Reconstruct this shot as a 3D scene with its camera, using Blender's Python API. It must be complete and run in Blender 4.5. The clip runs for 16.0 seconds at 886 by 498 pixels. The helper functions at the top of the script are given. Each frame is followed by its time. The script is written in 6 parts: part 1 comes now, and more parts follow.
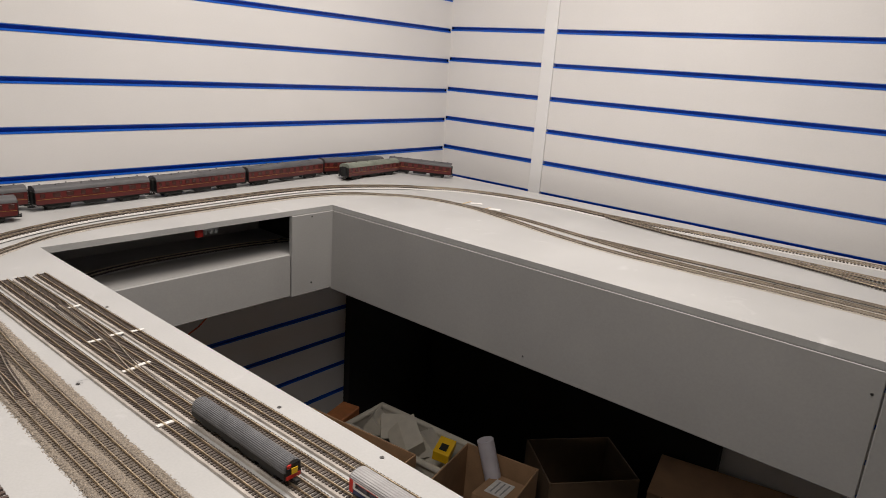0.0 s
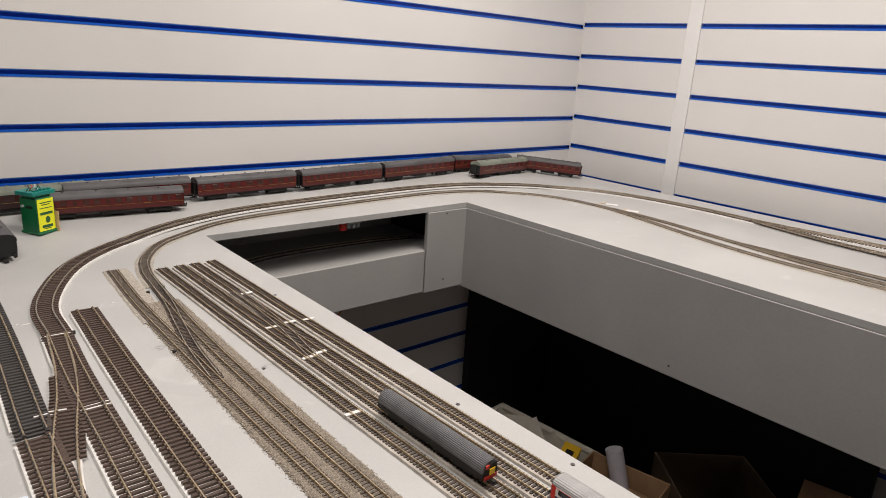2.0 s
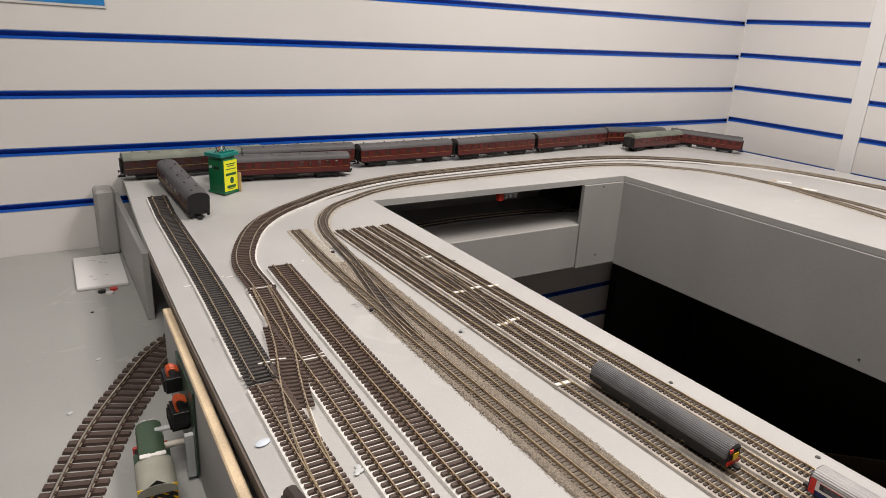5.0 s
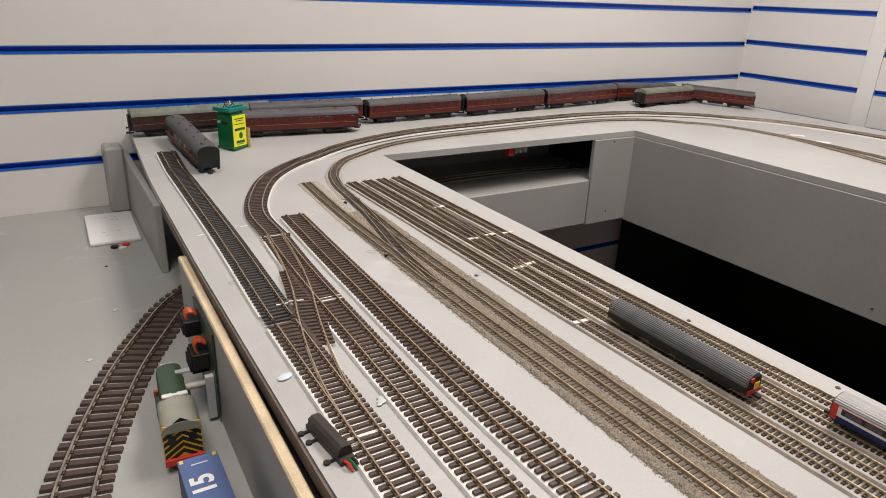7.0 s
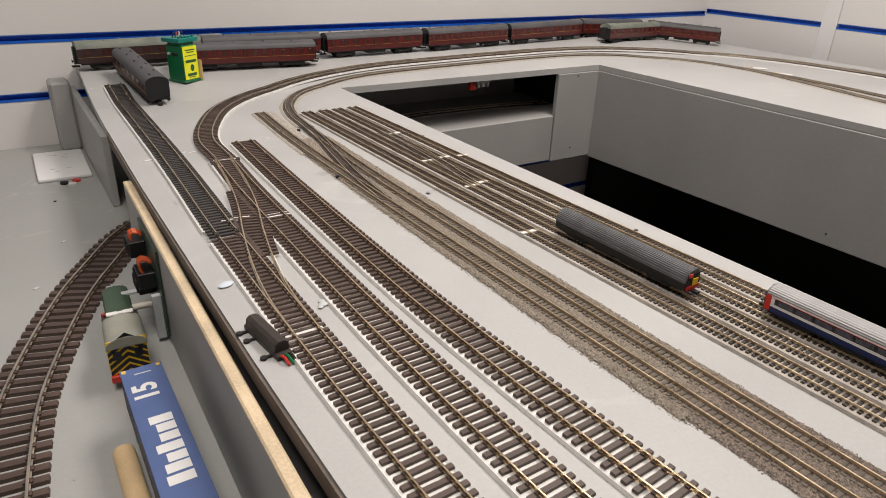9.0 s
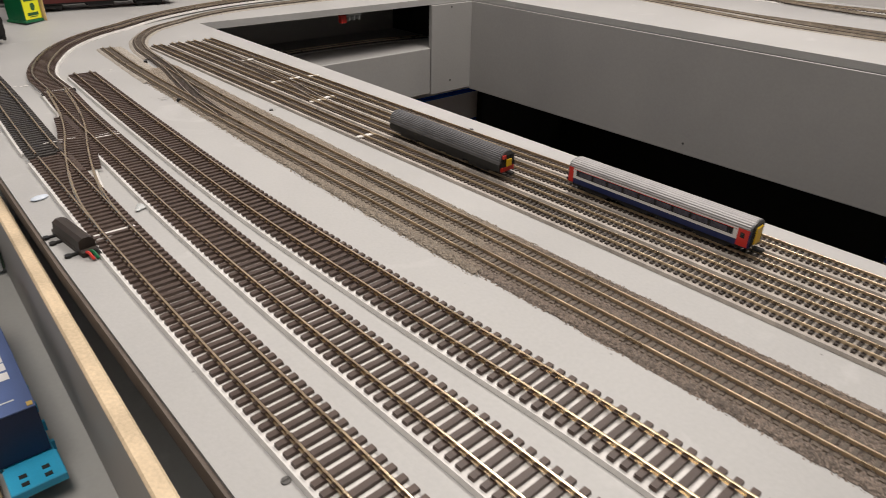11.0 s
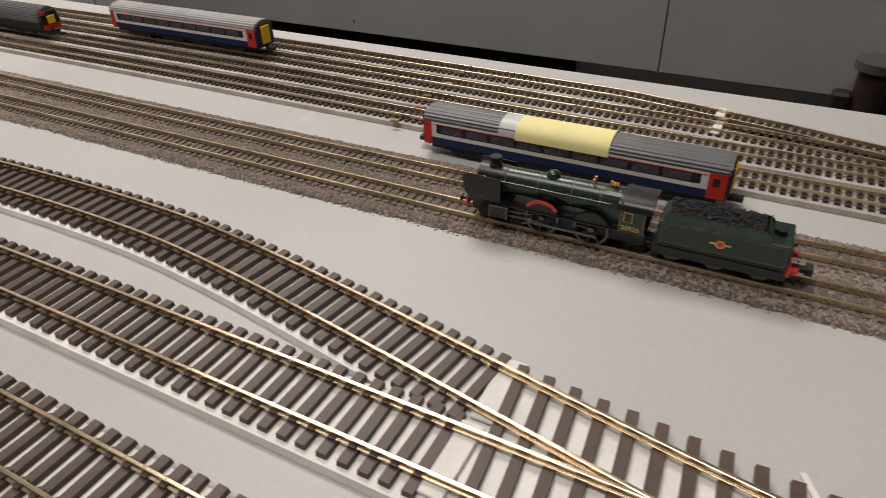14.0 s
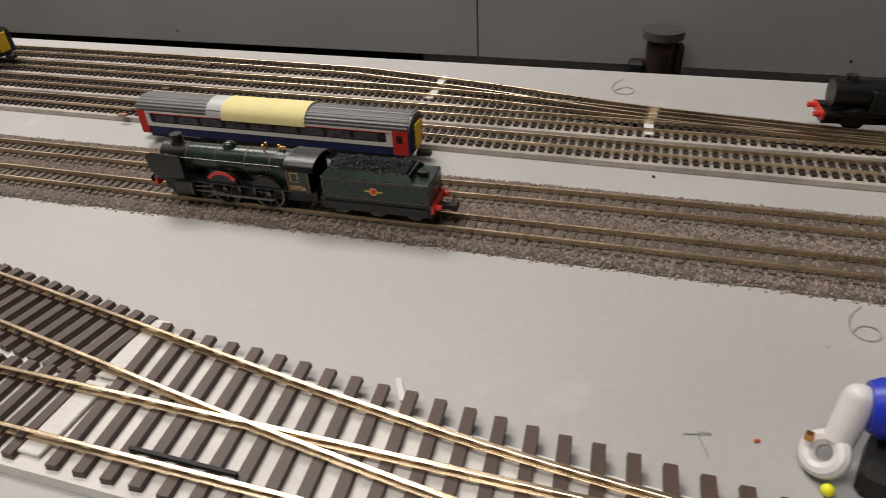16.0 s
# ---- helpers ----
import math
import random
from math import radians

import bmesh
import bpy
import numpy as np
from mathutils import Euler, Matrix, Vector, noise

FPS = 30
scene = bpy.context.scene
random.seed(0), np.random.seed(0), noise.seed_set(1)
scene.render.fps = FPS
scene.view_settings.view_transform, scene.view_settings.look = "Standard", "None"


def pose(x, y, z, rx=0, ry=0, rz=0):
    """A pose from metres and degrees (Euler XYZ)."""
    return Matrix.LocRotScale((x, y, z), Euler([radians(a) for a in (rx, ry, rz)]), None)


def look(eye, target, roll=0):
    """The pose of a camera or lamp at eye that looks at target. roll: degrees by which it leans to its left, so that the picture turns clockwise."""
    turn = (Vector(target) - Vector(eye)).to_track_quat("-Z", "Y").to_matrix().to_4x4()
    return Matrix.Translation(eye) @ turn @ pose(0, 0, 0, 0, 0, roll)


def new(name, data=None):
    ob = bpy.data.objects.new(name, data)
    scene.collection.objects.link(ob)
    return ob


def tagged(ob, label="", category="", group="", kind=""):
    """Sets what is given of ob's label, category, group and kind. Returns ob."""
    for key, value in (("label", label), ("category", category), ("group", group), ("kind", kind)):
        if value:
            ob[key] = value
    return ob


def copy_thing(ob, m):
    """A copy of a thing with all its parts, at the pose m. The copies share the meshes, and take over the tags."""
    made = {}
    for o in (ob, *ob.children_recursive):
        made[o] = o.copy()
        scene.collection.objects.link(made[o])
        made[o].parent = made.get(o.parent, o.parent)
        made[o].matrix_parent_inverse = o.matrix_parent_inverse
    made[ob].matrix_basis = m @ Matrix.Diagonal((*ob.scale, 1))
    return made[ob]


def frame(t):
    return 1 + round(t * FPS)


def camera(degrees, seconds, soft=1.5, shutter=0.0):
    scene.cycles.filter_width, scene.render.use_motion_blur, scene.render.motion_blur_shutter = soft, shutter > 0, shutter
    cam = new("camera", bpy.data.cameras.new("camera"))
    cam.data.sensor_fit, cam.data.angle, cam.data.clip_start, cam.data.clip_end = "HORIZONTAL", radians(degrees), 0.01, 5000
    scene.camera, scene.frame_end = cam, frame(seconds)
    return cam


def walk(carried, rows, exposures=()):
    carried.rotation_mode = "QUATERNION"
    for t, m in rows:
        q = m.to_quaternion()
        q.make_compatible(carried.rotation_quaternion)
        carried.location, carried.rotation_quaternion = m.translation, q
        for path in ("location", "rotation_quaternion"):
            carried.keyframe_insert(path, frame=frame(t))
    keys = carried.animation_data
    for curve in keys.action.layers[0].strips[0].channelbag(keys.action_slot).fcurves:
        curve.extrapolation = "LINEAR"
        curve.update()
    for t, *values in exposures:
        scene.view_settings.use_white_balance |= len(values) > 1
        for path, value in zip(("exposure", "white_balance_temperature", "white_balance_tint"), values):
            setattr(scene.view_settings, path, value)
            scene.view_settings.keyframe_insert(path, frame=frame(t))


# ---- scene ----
cam = camera(68.1, 16.0, soft=0.6, shutter=0.3)
PATH = [
    (0, (-1.671, -1.409, 1.293), (-0.185, -0.185, 0.751), 4.1),
    (0.5, (-1.683, -1.388, 1.29), (-0.249, -0.105, 0.745), 4.3),
    (1, (-1.699, -1.371, 1.292), (-0.32, -0.032, 0.738), 4.5),
    (1.5, (-1.71, -1.352, 1.286), (-0.38, 0.034, 0.732), 4.0),
    (2, (-1.722, -1.335, 1.281), (-0.441, 0.094, 0.719), 3.7),
    (2.5, (-1.734, -1.325, 1.276), (-0.494, 0.137, 0.707), 3.5),
    (3, (-1.748, -1.311, 1.277), (-0.548, 0.179, 0.695), 4.0),
    (3.5, (-1.759, -1.296, 1.272), (-0.606, 0.227, 0.681), 3.6),
    (4, (-1.769, -1.283, 1.27), (-0.664, 0.271, 0.667), 3.5),
    (4.5, (-1.781, -1.27, 1.264), (-0.731, 0.314, 0.64), 3.3),
    (5, (-1.789, -1.261, 1.256), (-0.783, 0.342, 0.61), 3.0),
    (7.5, (-1.801, -1.262, 1.22), (-0.819, 0.305, 0.46), 2.4),
    (8, (-1.797, -1.266, 1.21), (-0.811, 0.284, 0.42), 2.5),
    (10.5, (-1.755, -1.339, 1.164), (-0.639, 0.029, 0.224), 1.5),
    (11, (-1.744, -1.362, 1.154), (-0.577, -0.051, 0.196), 1.2),
    (11.5, (-1.735, -1.39, 1.141), (-0.519, -0.146, 0.154), 0.3),
    (12, (-1.726, -1.422, 1.129), (-0.462, -0.257, 0.107), -0.6),
    (12.5, (-1.72, -1.452, 1.114), (-0.408, -0.376, 0.055), -1.1),
    (13, (-1.715, -1.48, 1.106), (-0.36, -0.493, 0.015), -1.6),
    (13.5, (-1.705, -1.51, 1.1), (-0.296, -0.628, -0.013), -1.5),
    (14, (-1.696, -1.541, 1.097), (-0.249, -0.744, -0.031), -1.9),
    (14.5, (-1.692, -1.562, 1.095), (-0.217, -0.838, -0.046), -1.7),
    (15, (-1.69, -1.579, 1.091), (-0.197, -0.908, -0.058), -2.2),
    (15.5, (-1.687, -1.605, 1.087), (-0.156, -0.995, -0.046), -3.3),
    (16, (-1.683, -1.627, 1.088), (-0.119, -1.105, -0.044), -3.1),
]
walk(cam, [(t, look(eye, target, roll)) for t, eye, target, roll in PATH], ((0, 0.0), (5, 0.07), (8, 0.05), (10.5, -0.06), (12.5, -0.10), (14.5, -0.16), (16, -0.11)))

# ---- light ----
world = bpy.data.worlds.new("world")
scene.world = world
world.use_nodes = True
world.node_tree.nodes["Background"].inputs[0].default_value = (0.9, 0.95, 1.0, 1)
world.node_tree.nodes["Background"].inputs[1].default_value = 0.005


def ceiling_lamp(x, y, sx, sy, watts, colour):
    lamp = bpy.data.lights.new("ceiling_lamp_light", "AREA")
    lamp.spread = math.radians(150)
    lamp.shape, lamp.size, lamp.size_y, lamp.energy, lamp.color = "RECTANGLE", sx, sy, watts, colour
    ob = new("ceiling_lamp_light", lamp)
    ob.matrix_world = pose(x, y, 2.37)


WARM = (1.0, 0.925, 0.862)
ceiling_lamp(-0.78, -0.74, 0.5, 0.8, 19.5, WARM)
ceiling_lamp(-1.95, -1.2, 0.5, 1.0, 11.5, WARM)


# ---- materials ----
def mat(name, colour, rough=0.6, metal=0.0, vary=0.12, scale=40.0, fine=900.0, bump=0.15, dist=0.0004, random_tone=0.0, island=False):
    m = bpy.data.materials.new(name)
    m.use_nodes = True
    nt = m.node_tree
    n, l = nt.nodes, nt.links
    b = n["Principled BSDF"]
    b.inputs["Metallic"].default_value = metal
    co = n.new("ShaderNodeTexCoord")
    n1, n2 = n.new("ShaderNodeTexNoise"), n.new("ShaderNodeTexNoise")
    n1.inputs["Scale"].default_value, n2.inputs["Scale"].default_value = scale, fine
    n1.inputs["Detail"].default_value, n2.inputs["Detail"].default_value = 4, 2
    l.new(co.outputs["Object"], n1.inputs["Vector"])
    l.new(co.outputs["Object"], n2.inputs["Vector"])
    mix = n.new("ShaderNodeMath")
    mix.operation = "MULTIPLY_ADD"
    mix.inputs[1].default_value = 0.45
    l.new(n2.outputs["Fac"], mix.inputs[0])
    l.new(n1.outputs["Fac"], mix.inputs[2])
    last = mix.outputs[0]
    if random_tone:
        src = n.new("ShaderNodeNewGeometry").outputs["Random Per Island"] if island else n.new("ShaderNodeObjectInfo").outputs["Random"]
        add = n.new("ShaderNodeMath")
        add.operation = "MULTIPLY_ADD"
        add.inputs[1].default_value = random_tone
        l.new(src, add.inputs[0])
        l.new(last, add.inputs[2])
        last = add.outputs[0]
    ramp = n.new("ShaderNodeValToRGB")
    c = Vector(colour)
    lo, hi = c * (1 - vary * 2), c * (1 + vary * 2)
    ramp.color_ramp.elements[0].position, ramp.color_ramp.elements[1].position = 0.35, 1.1 if random_tone else 1.0
    ramp.color_ramp.elements[0].color = (*lo, 1)
    ramp.color_ramp.elements[1].color = (*[min(v, 0.95) for v in hi], 1)
    l.new(last, ramp.inputs[0])
    l.new(ramp.outputs[0], b.inputs["Base Color"])
    rr = n.new("ShaderNodeMapRange")
    rr.inputs["To Min"].default_value, rr.inputs["To Max"].default_value = max(rough - 0.12, 0.05), min(rough + 0.12, 1)
    l.new(n1.outputs["Fac"], rr.inputs[0])
    l.new(rr.outputs[0], b.inputs["Roughness"])
    if bump:
        bp = n.new("ShaderNodeBump")
        bp.inputs["Strength"].default_value, bp.inputs["Distance"].default_value = bump, dist
        l.new(n2.outputs["Fac"], bp.inputs["Height"])
        l.new(bp.outputs[0], b.inputs["Normal"])
    return m


M = {}
M["panel"] = mat("slat_wall_white", (0.74, 0.72, 0.70), 0.45, vary=0.02, scale=3, fine=300, bump=0.05)
M["blue"] = mat("blue_plastic_insert", (0.006, 0.105, 0.56), 0.35, vary=0.05, scale=10)
M["trim"] = mat("white_plastic_trim", (0.78, 0.77, 0.76), 0.4, vary=0.02, scale=5)
M["core"] = mat("board_core", (0.35, 0.25, 0.17), 0.8, vary=0.1)
M["board"] = mat("grey_board_paint", (0.42, 0.415, 0.405), 0.5, vary=0.05, scale=7, fine=420, bump=0.12, dist=0.0005)
M["fascia"] = mat("grey_fascia_paint", (0.345, 0.338, 0.328), 0.55, vary=0.05, scale=5, fine=250, bump=0.1)
def worn(m, chips):
    """Adds pale scuffs and small dark specks to a paint."""
    n, l = m.node_tree.nodes, m.node_tree.links
    b = n["Principled BSDF"]
    src = b.inputs["Base Color"].links[0].from_socket
    co = n.new("ShaderNodeTexCoord")
    scuff, speck, gate = n.new("ShaderNodeTexNoise"), n.new("ShaderNodeTexVoronoi"), n.new("ShaderNodeTexNoise")
    scuff.inputs["Scale"].default_value, scuff.inputs["Detail"].default_value, scuff.inputs["Distortion"].default_value = 16, 9, 1.2
    speck.inputs["Scale"].default_value, gate.inputs["Scale"].default_value = 70, 30
    for t in (scuff, speck, gate):
        l.new(co.outputs["Object"], t.inputs["Vector"])
    last = src
    for tex, out, lo, hi, colour, top in ((scuff, "Fac", 0.62, 0.78, (0.62, 0.61, 0.60), 0.40), (speck, "Distance", 0.07, 0.02, (0.07, 0.065, 0.06), chips)):
        r, x = n.new("ShaderNodeMapRange"), n.new("ShaderNodeMix")
        r.inputs["From Min"].default_value, r.inputs["From Max"].default_value, r.inputs["To Max"].default_value = lo, hi, top
        x.data_type = "RGBA"
        l.new(tex.outputs[out], r.inputs[0])
        fac = r.outputs[0]
        if tex is speck:
            g, mu = n.new("ShaderNodeMapRange"), n.new("ShaderNodeMath")
            g.inputs["From Min"].default_value, g.inputs["From Max"].default_value = 0.56, 0.64
            mu.operation = "MULTIPLY"
            l.new(gate.outputs["Fac"], g.inputs[0])
            l.new(g.outputs[0], mu.inputs[0])
            l.new(fac, mu.inputs[1])
            fac = mu.outputs[0]
        l.new(fac, x.inputs[0])
        l.new(last, x.inputs[6])
        x.inputs[7].default_value = (*colour, 1)
        last = x.outputs[2]
    l.new(last, b.inputs["Base Color"])


worn(M["board"], 0.7)
M["lowboard"] = mat("grey_lower_board_paint", (0.34, 0.34, 0.325), 0.45, vary=0.04, scale=6, fine=300, bump=0.1)
worn(M["lowboard"], 0.6)
M["edge"] = mat("grey_board_edge", (0.36, 0.35, 0.34), 0.6, vary=0.08, scale=30)
M["ply"] = mat("raw_plywood_edge", (0.62, 0.49, 0.33), 0.7, vary=0.16, scale=25, fine=500, bump=0.4)
M["dowel"] = mat("pale_wood", (0.60, 0.43, 0.24), 0.6, vary=0.12, scale=30, bump=0.2)
M["white"] = mat("white_foam", (0.68, 0.66, 0.635), 0.75, vary=0.08, scale=60, bump=0.2)
M["pale_bed"] = mat("off_white_foam_bed", (0.36, 0.325, 0.29), 0.75, vary=0.2, scale=70, bump=0.2)
M["edge_brown"] = mat("dark_brown_board_edge", (0.12, 0.095, 0.078), 0.75, vary=0.2, scale=40)
M["grime"] = mat("grey_foam_edge", (0.45, 0.44, 0.43), 0.8, vary=0.1, scale=60)
M["sleeper"] = mat("brown_plastic_sleeper", (0.064, 0.041, 0.032), 0.52, vary=0.2, scale=60, bump=0.2, random_tone=0.14)
M["sleeper_black"] = mat("black_plastic_sleeper", (0.042, 0.037, 0.035), 0.5, vary=0.18, scale=60, random_tone=0.12)
M["sleeper_n"] = mat("dark_brown_sleeper", (0.030, 0.022, 0.018), 0.55, vary=0.2, scale=80, random_tone=0.12)
M["sleeper_far"] = mat("dusty_brown_sleeper", (0.052, 0.038, 0.030), 0.6, vary=0.25, scale=80, random_tone=0.15, island=True)
M["sleeper_dusty"] = mat("dust_covered_sleeper", (0.095, 0.076, 0.060), 0.75, vary=0.3, scale=300, random_tone=0.15)
M["rail"] = mat("nickel_silver_rail", (0.66, 0.53, 0.36), 0.24, metal=1.0, vary=0.12, scale=50, bump=0.05)
M["rail_worn"] = mat("tarnished_rail", (0.56, 0.49, 0.40), 0.32, metal=0.9, vary=0.15, scale=50, bump=0.1)
M["rail_n"] = mat("bronze_rail", (0.56, 0.45, 0.31), 0.30, metal=0.9, vary=0.15, scale=50, bump=0.1)
M["lining_dim"] = mat("faded_lining", (0.13, 0.075, 0.035), 0.5)
M["ballast"] = mat("grey_brown_ballast", (0.12, 0.098, 0.082), 0.9, vary=0.45, scale=700, fine=1700, bump=0.9, dist=0.001)
M["stones"] = mat("mixed_ballast_stones", (0.175, 0.143, 0.120), 0.85, vary=0.50, scale=300, fine=1500, bump=0.3, random_tone=0.62, island=True)
M["copper"] = mat("dull_copper_joint", (0.34, 0.20, 0.13), 0.55, metal=0.4)
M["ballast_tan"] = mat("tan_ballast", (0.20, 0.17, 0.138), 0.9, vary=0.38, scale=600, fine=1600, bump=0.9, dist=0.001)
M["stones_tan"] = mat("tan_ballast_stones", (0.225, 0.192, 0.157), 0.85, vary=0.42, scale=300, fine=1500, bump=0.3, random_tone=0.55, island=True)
# Darker copy of the cardboard, with the well's deep shade in its colour.
M["card_shaded"] = mat("shaded_brown_cardboard", (0.13, 0.085, 0.05), 0.85, vary=0.12, scale=20, fine=300, bump=0.2)
M["ballast_far"] = mat("pale_ballast", (0.36, 0.325, 0.28), 0.9, vary=0.3, scale=420, fine=1500, bump=0.8, dist=0.001)
M["black"] = mat("satin_black", (0.008, 0.008, 0.009), 0.45, vary=0.2)
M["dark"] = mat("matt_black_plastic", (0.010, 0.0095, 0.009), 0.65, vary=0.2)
M["maroon"] = mat("maroon_coach_paint", (0.095, 0.011, 0.010), 0.32, vary=0.12, scale=30, bump=0.05)
M["maroon_dark"] = mat("faded_brown_coach_paint", (0.040, 0.018, 0.018), 0.5, vary=0.2, scale=40, bump=0.05)
M["cream"] = mat("yellow_lining", (0.55, 0.38, 0.10), 0.5)
M["roofgrey"] = mat("dark_grey_roof", (0.075, 0.072, 0.075), 0.6, vary=0.2, scale=30)
M["roofgreen"] = mat("weathered_green_grey_roof", (0.17, 0.185, 0.15), 0.65, vary=0.2, scale=30)
M["glass"] = mat("dark_window_glazing", (0.012, 0.013, 0.016), 0.12, vary=0.1)
M["window_tint"] = mat("coach_compartment_window", (0.055, 0.022, 0.018), 0.2, vary=0.2)
M["green"] = mat("loco_green_paint", (0.009, 0.024, 0.015), 0.28, vary=0.12, scale=60, bump=0.05)
M["loco_black"] = mat("loco_black_paint", (0.005, 0.005, 0.005), 0.36, vary=0.2, scale=60)
M["red"] = mat("signal_red_paint", (0.55, 0.03, 0.02), 0.4, vary=0.08)
M["orange"] = mat("orange_wire", (0.48, 0.075, 0.018), 0.5)
M["gold"] = mat("brass_fitting", (0.70, 0.36, 0.12), 0.3, metal=1.0)
M["steel"] = mat("dull_steel", (0.14, 0.135, 0.13), 0.4, metal=0.9)
M["coal"] = mat("coal", (0.045, 0.045, 0.048), 0.35, vary=0.35, scale=700, fine=2500, bump=1.0, dist=0.002)
M["lining"] = mat("orange_lining", (0.42, 0.16, 0.06), 0.5)
M["livery_blue"] = mat("dark_blue_livery", (0.010, 0.022, 0.105), 0.32, vary=0.06)
M["livery_white"] = mat("off_white_livery", (0.66, 0.65, 0.64), 0.35, vary=0.04)
M["livery_red"] = mat("red_livery", (0.52, 0.025, 0.018), 0.35, vary=0.05)
M["yellow"] = mat("warning_yellow", (0.85, 0.52, 0.01), 0.4, vary=0.05)
M["paper"] = mat("pale_yellow_paper", (0.80, 0.72, 0.34), 0.75, vary=0.04, scale=60, bump=0.1)
M["roof_dark"] = mat("dark_ribbed_roof", (0.105, 0.105, 0.11), 0.45, vary=0.15, scale=60)
M["roof_light"] = mat("light_grey_ribbed_roof", (0.30, 0.29, 0.29), 0.45, vary=0.12, scale=60)
M["tin_green"] = mat("green_plastic_box", (0.004, 0.13, 0.045), 0.35, vary=0.1)
M["tin_teal"] = mat("teal_circuit_board", (0.005, 0.20, 0.17), 0.4, vary=0.1)
M["label_yellow"] = mat("yellow_label", (0.85, 0.85, 0.02), 0.45, vary=0.03)
M["print"] = mat("dark_green_print", (0.02, 0.10, 0.03), 0.6)
M["grey_light"] = mat("light_grey_plastic", (0.50, 0.52, 0.52), 0.45)
M["cloudy"] = mat("pale_blue_chip", (0.58, 0.64, 0.72), 0.4)
M["container"] = mat("container_blue", (0.075, 0.115, 0.26), 0.45, vary=0.06, scale=40)
M["container_dark"] = mat("container_navy", (0.012, 0.02, 0.065), 0.45, vary=0.1)
M["wagon_blue"] = mat("light_blue_wagon", (0.03, 0.36, 0.60), 0.4, vary=0.06)
M["shunter_green"] = mat("shunter_green", (0.050, 0.085, 0.050), 0.45, vary=0.1)
M["shunter_grey"] = mat("shunter_grey_roof", (0.27, 0.27, 0.225), 0.5, vary=0.1)
M["card"] = mat("brown_cardboard", (0.36, 0.22, 0.12), 0.85, vary=0.1, scale=20, fine=300, bump=0.2)
M["tub"] = mat("cream_plastic_tub", (0.62, 0.58, 0.50), 0.45, vary=0.05)
M["tube"] = mat("pale_lilac_paper_tube", (0.60, 0.57, 0.62), 0.6, vary=0.05)
# Near black: the shade of the well is put into the carpet colour.
M["carpet"] = mat("shade_dark_carpet", (0.012, 0.011, 0.010), 0.95, vary=0.25, scale=80, bump=0.5)
M["ceiling"] = mat("white_ceiling", (0.75, 0.75, 0.74), 0.8, vary=0.02)
M["pencil"] = mat("pencil_mark", (0.29, 0.29, 0.29), 0.8)
M["tubebrown"] = mat("dark_brown_bottle", (0.035, 0.022, 0.016), 0.3, vary=0.2)
M["clear_lid"] = mat("greyish_lid", (0.075, 0.075, 0.07), 0.25, vary=0.1)
M["blueplastic"] = mat("royal_blue_plastic", (0.01, 0.03, 0.45), 0.35)
M["poster"] = mat("sky_blue_poster", (0.03, 0.22, 0.55), 0.4, vary=0.15, scale=20)


# ---- helpers for meshes ----
def xf(bm, m, before):
    """Moves the vertices made since `before` by the matrix m."""
    bmesh.ops.transform(bm, matrix=m, verts=[v for v in bm.verts if v not in before])


def box(bm, x0, x1, y0, y1, z0, z1, bev=0.0, seg=1):
    r = bmesh.ops.create_cube(bm, size=1.0)
    vs = r["verts"]
    for v in vs:
        v.co = Vector(((x0 + x1) / 2 + v.co.x * (x1 - x0), (y0 + y1) / 2 + v.co.y * (y1 - y0), (z0 + z1) / 2 + v.co.z * (z1 - z0)))
    if bev:
        es = list({e for v in vs for e in v.link_edges})
        bmesh.ops.bevel(bm, geom=es, offset=bev, segments=seg, affect="EDGES", profile=0.5)


def cyl(bm, p0, p1, r0, r1=None, seg=16, caps=True):
    p0, p1 = Vector(p0), Vector(p1)
    d = p1 - p0
    m = Matrix.Translation((p0 + p1) / 2) @ d.to_track_quat("Z", "Y").to_matrix().to_4x4()
    bmesh.ops.create_cone(bm, cap_ends=caps, segments=seg, radius1=r0, radius2=r0 if r1 is None else r1, depth=d.length, matrix=m)


def ball(bm, c, r, sx=1, sy=1, sz=1, u=10, v=7):
    bmesh.ops.create_uvsphere(bm, u_segments=u, v_segments=v, radius=r, matrix=Matrix.Translation(c) @ Matrix.Diagonal((sx, sy, sz, 1)))


def prism(bm, prof, x0, x1, scale_end=1.0):
    """A profile of (y, z) points drawn out along x, with closed ends."""
    a = [bm.verts.new((x0, y, z)) for y, z in prof]
    b = [bm.verts.new((x1, y * scale_end, z)) for y, z in prof]
    k = len(prof)
    for i in range(k):
        j = (i + 1) % k
        bm.faces.new((a[i], a[j], b[j], b[i]))
    bm.faces.new(a[::-1])
    bm.faces.new(b)
    bmesh.ops.recalc_face_normals(bm, faces=bm.faces[:])


def tube(bm, pts, r, seg=6):
    """A round bar along pts, one connected skin."""
    ps = [Vector(p) for p in pts]
    rings = []
    ref = None
    for i, p in enumerate(ps):
        d = (ps[min(i + 1, len(ps) - 1)] - ps[max(i - 1, 0)]).normalized()
        if ref is None:
            ref = d.orthogonal().normalized()
        u = (ref - d * ref.dot(d))
        u = u.normalized() if u.length > 1e-6 else d.orthogonal().normalized()
        ref = u
        v = d.cross(u)
        rings.append([bm.verts.new(p + (u * math.cos(6.28318 * k / seg) + v * math.sin(6.28318 * k / seg)) * r) for k in range(seg)])
    for a, b in zip(rings, rings[1:]):
        for k in range(seg):
            bm.faces.new((a[k], a[(k + 1) % seg], b[(k + 1) % seg], b[k]))
    bm.faces.new(rings[0][::-1])
    bm.faces.new(rings[-1])


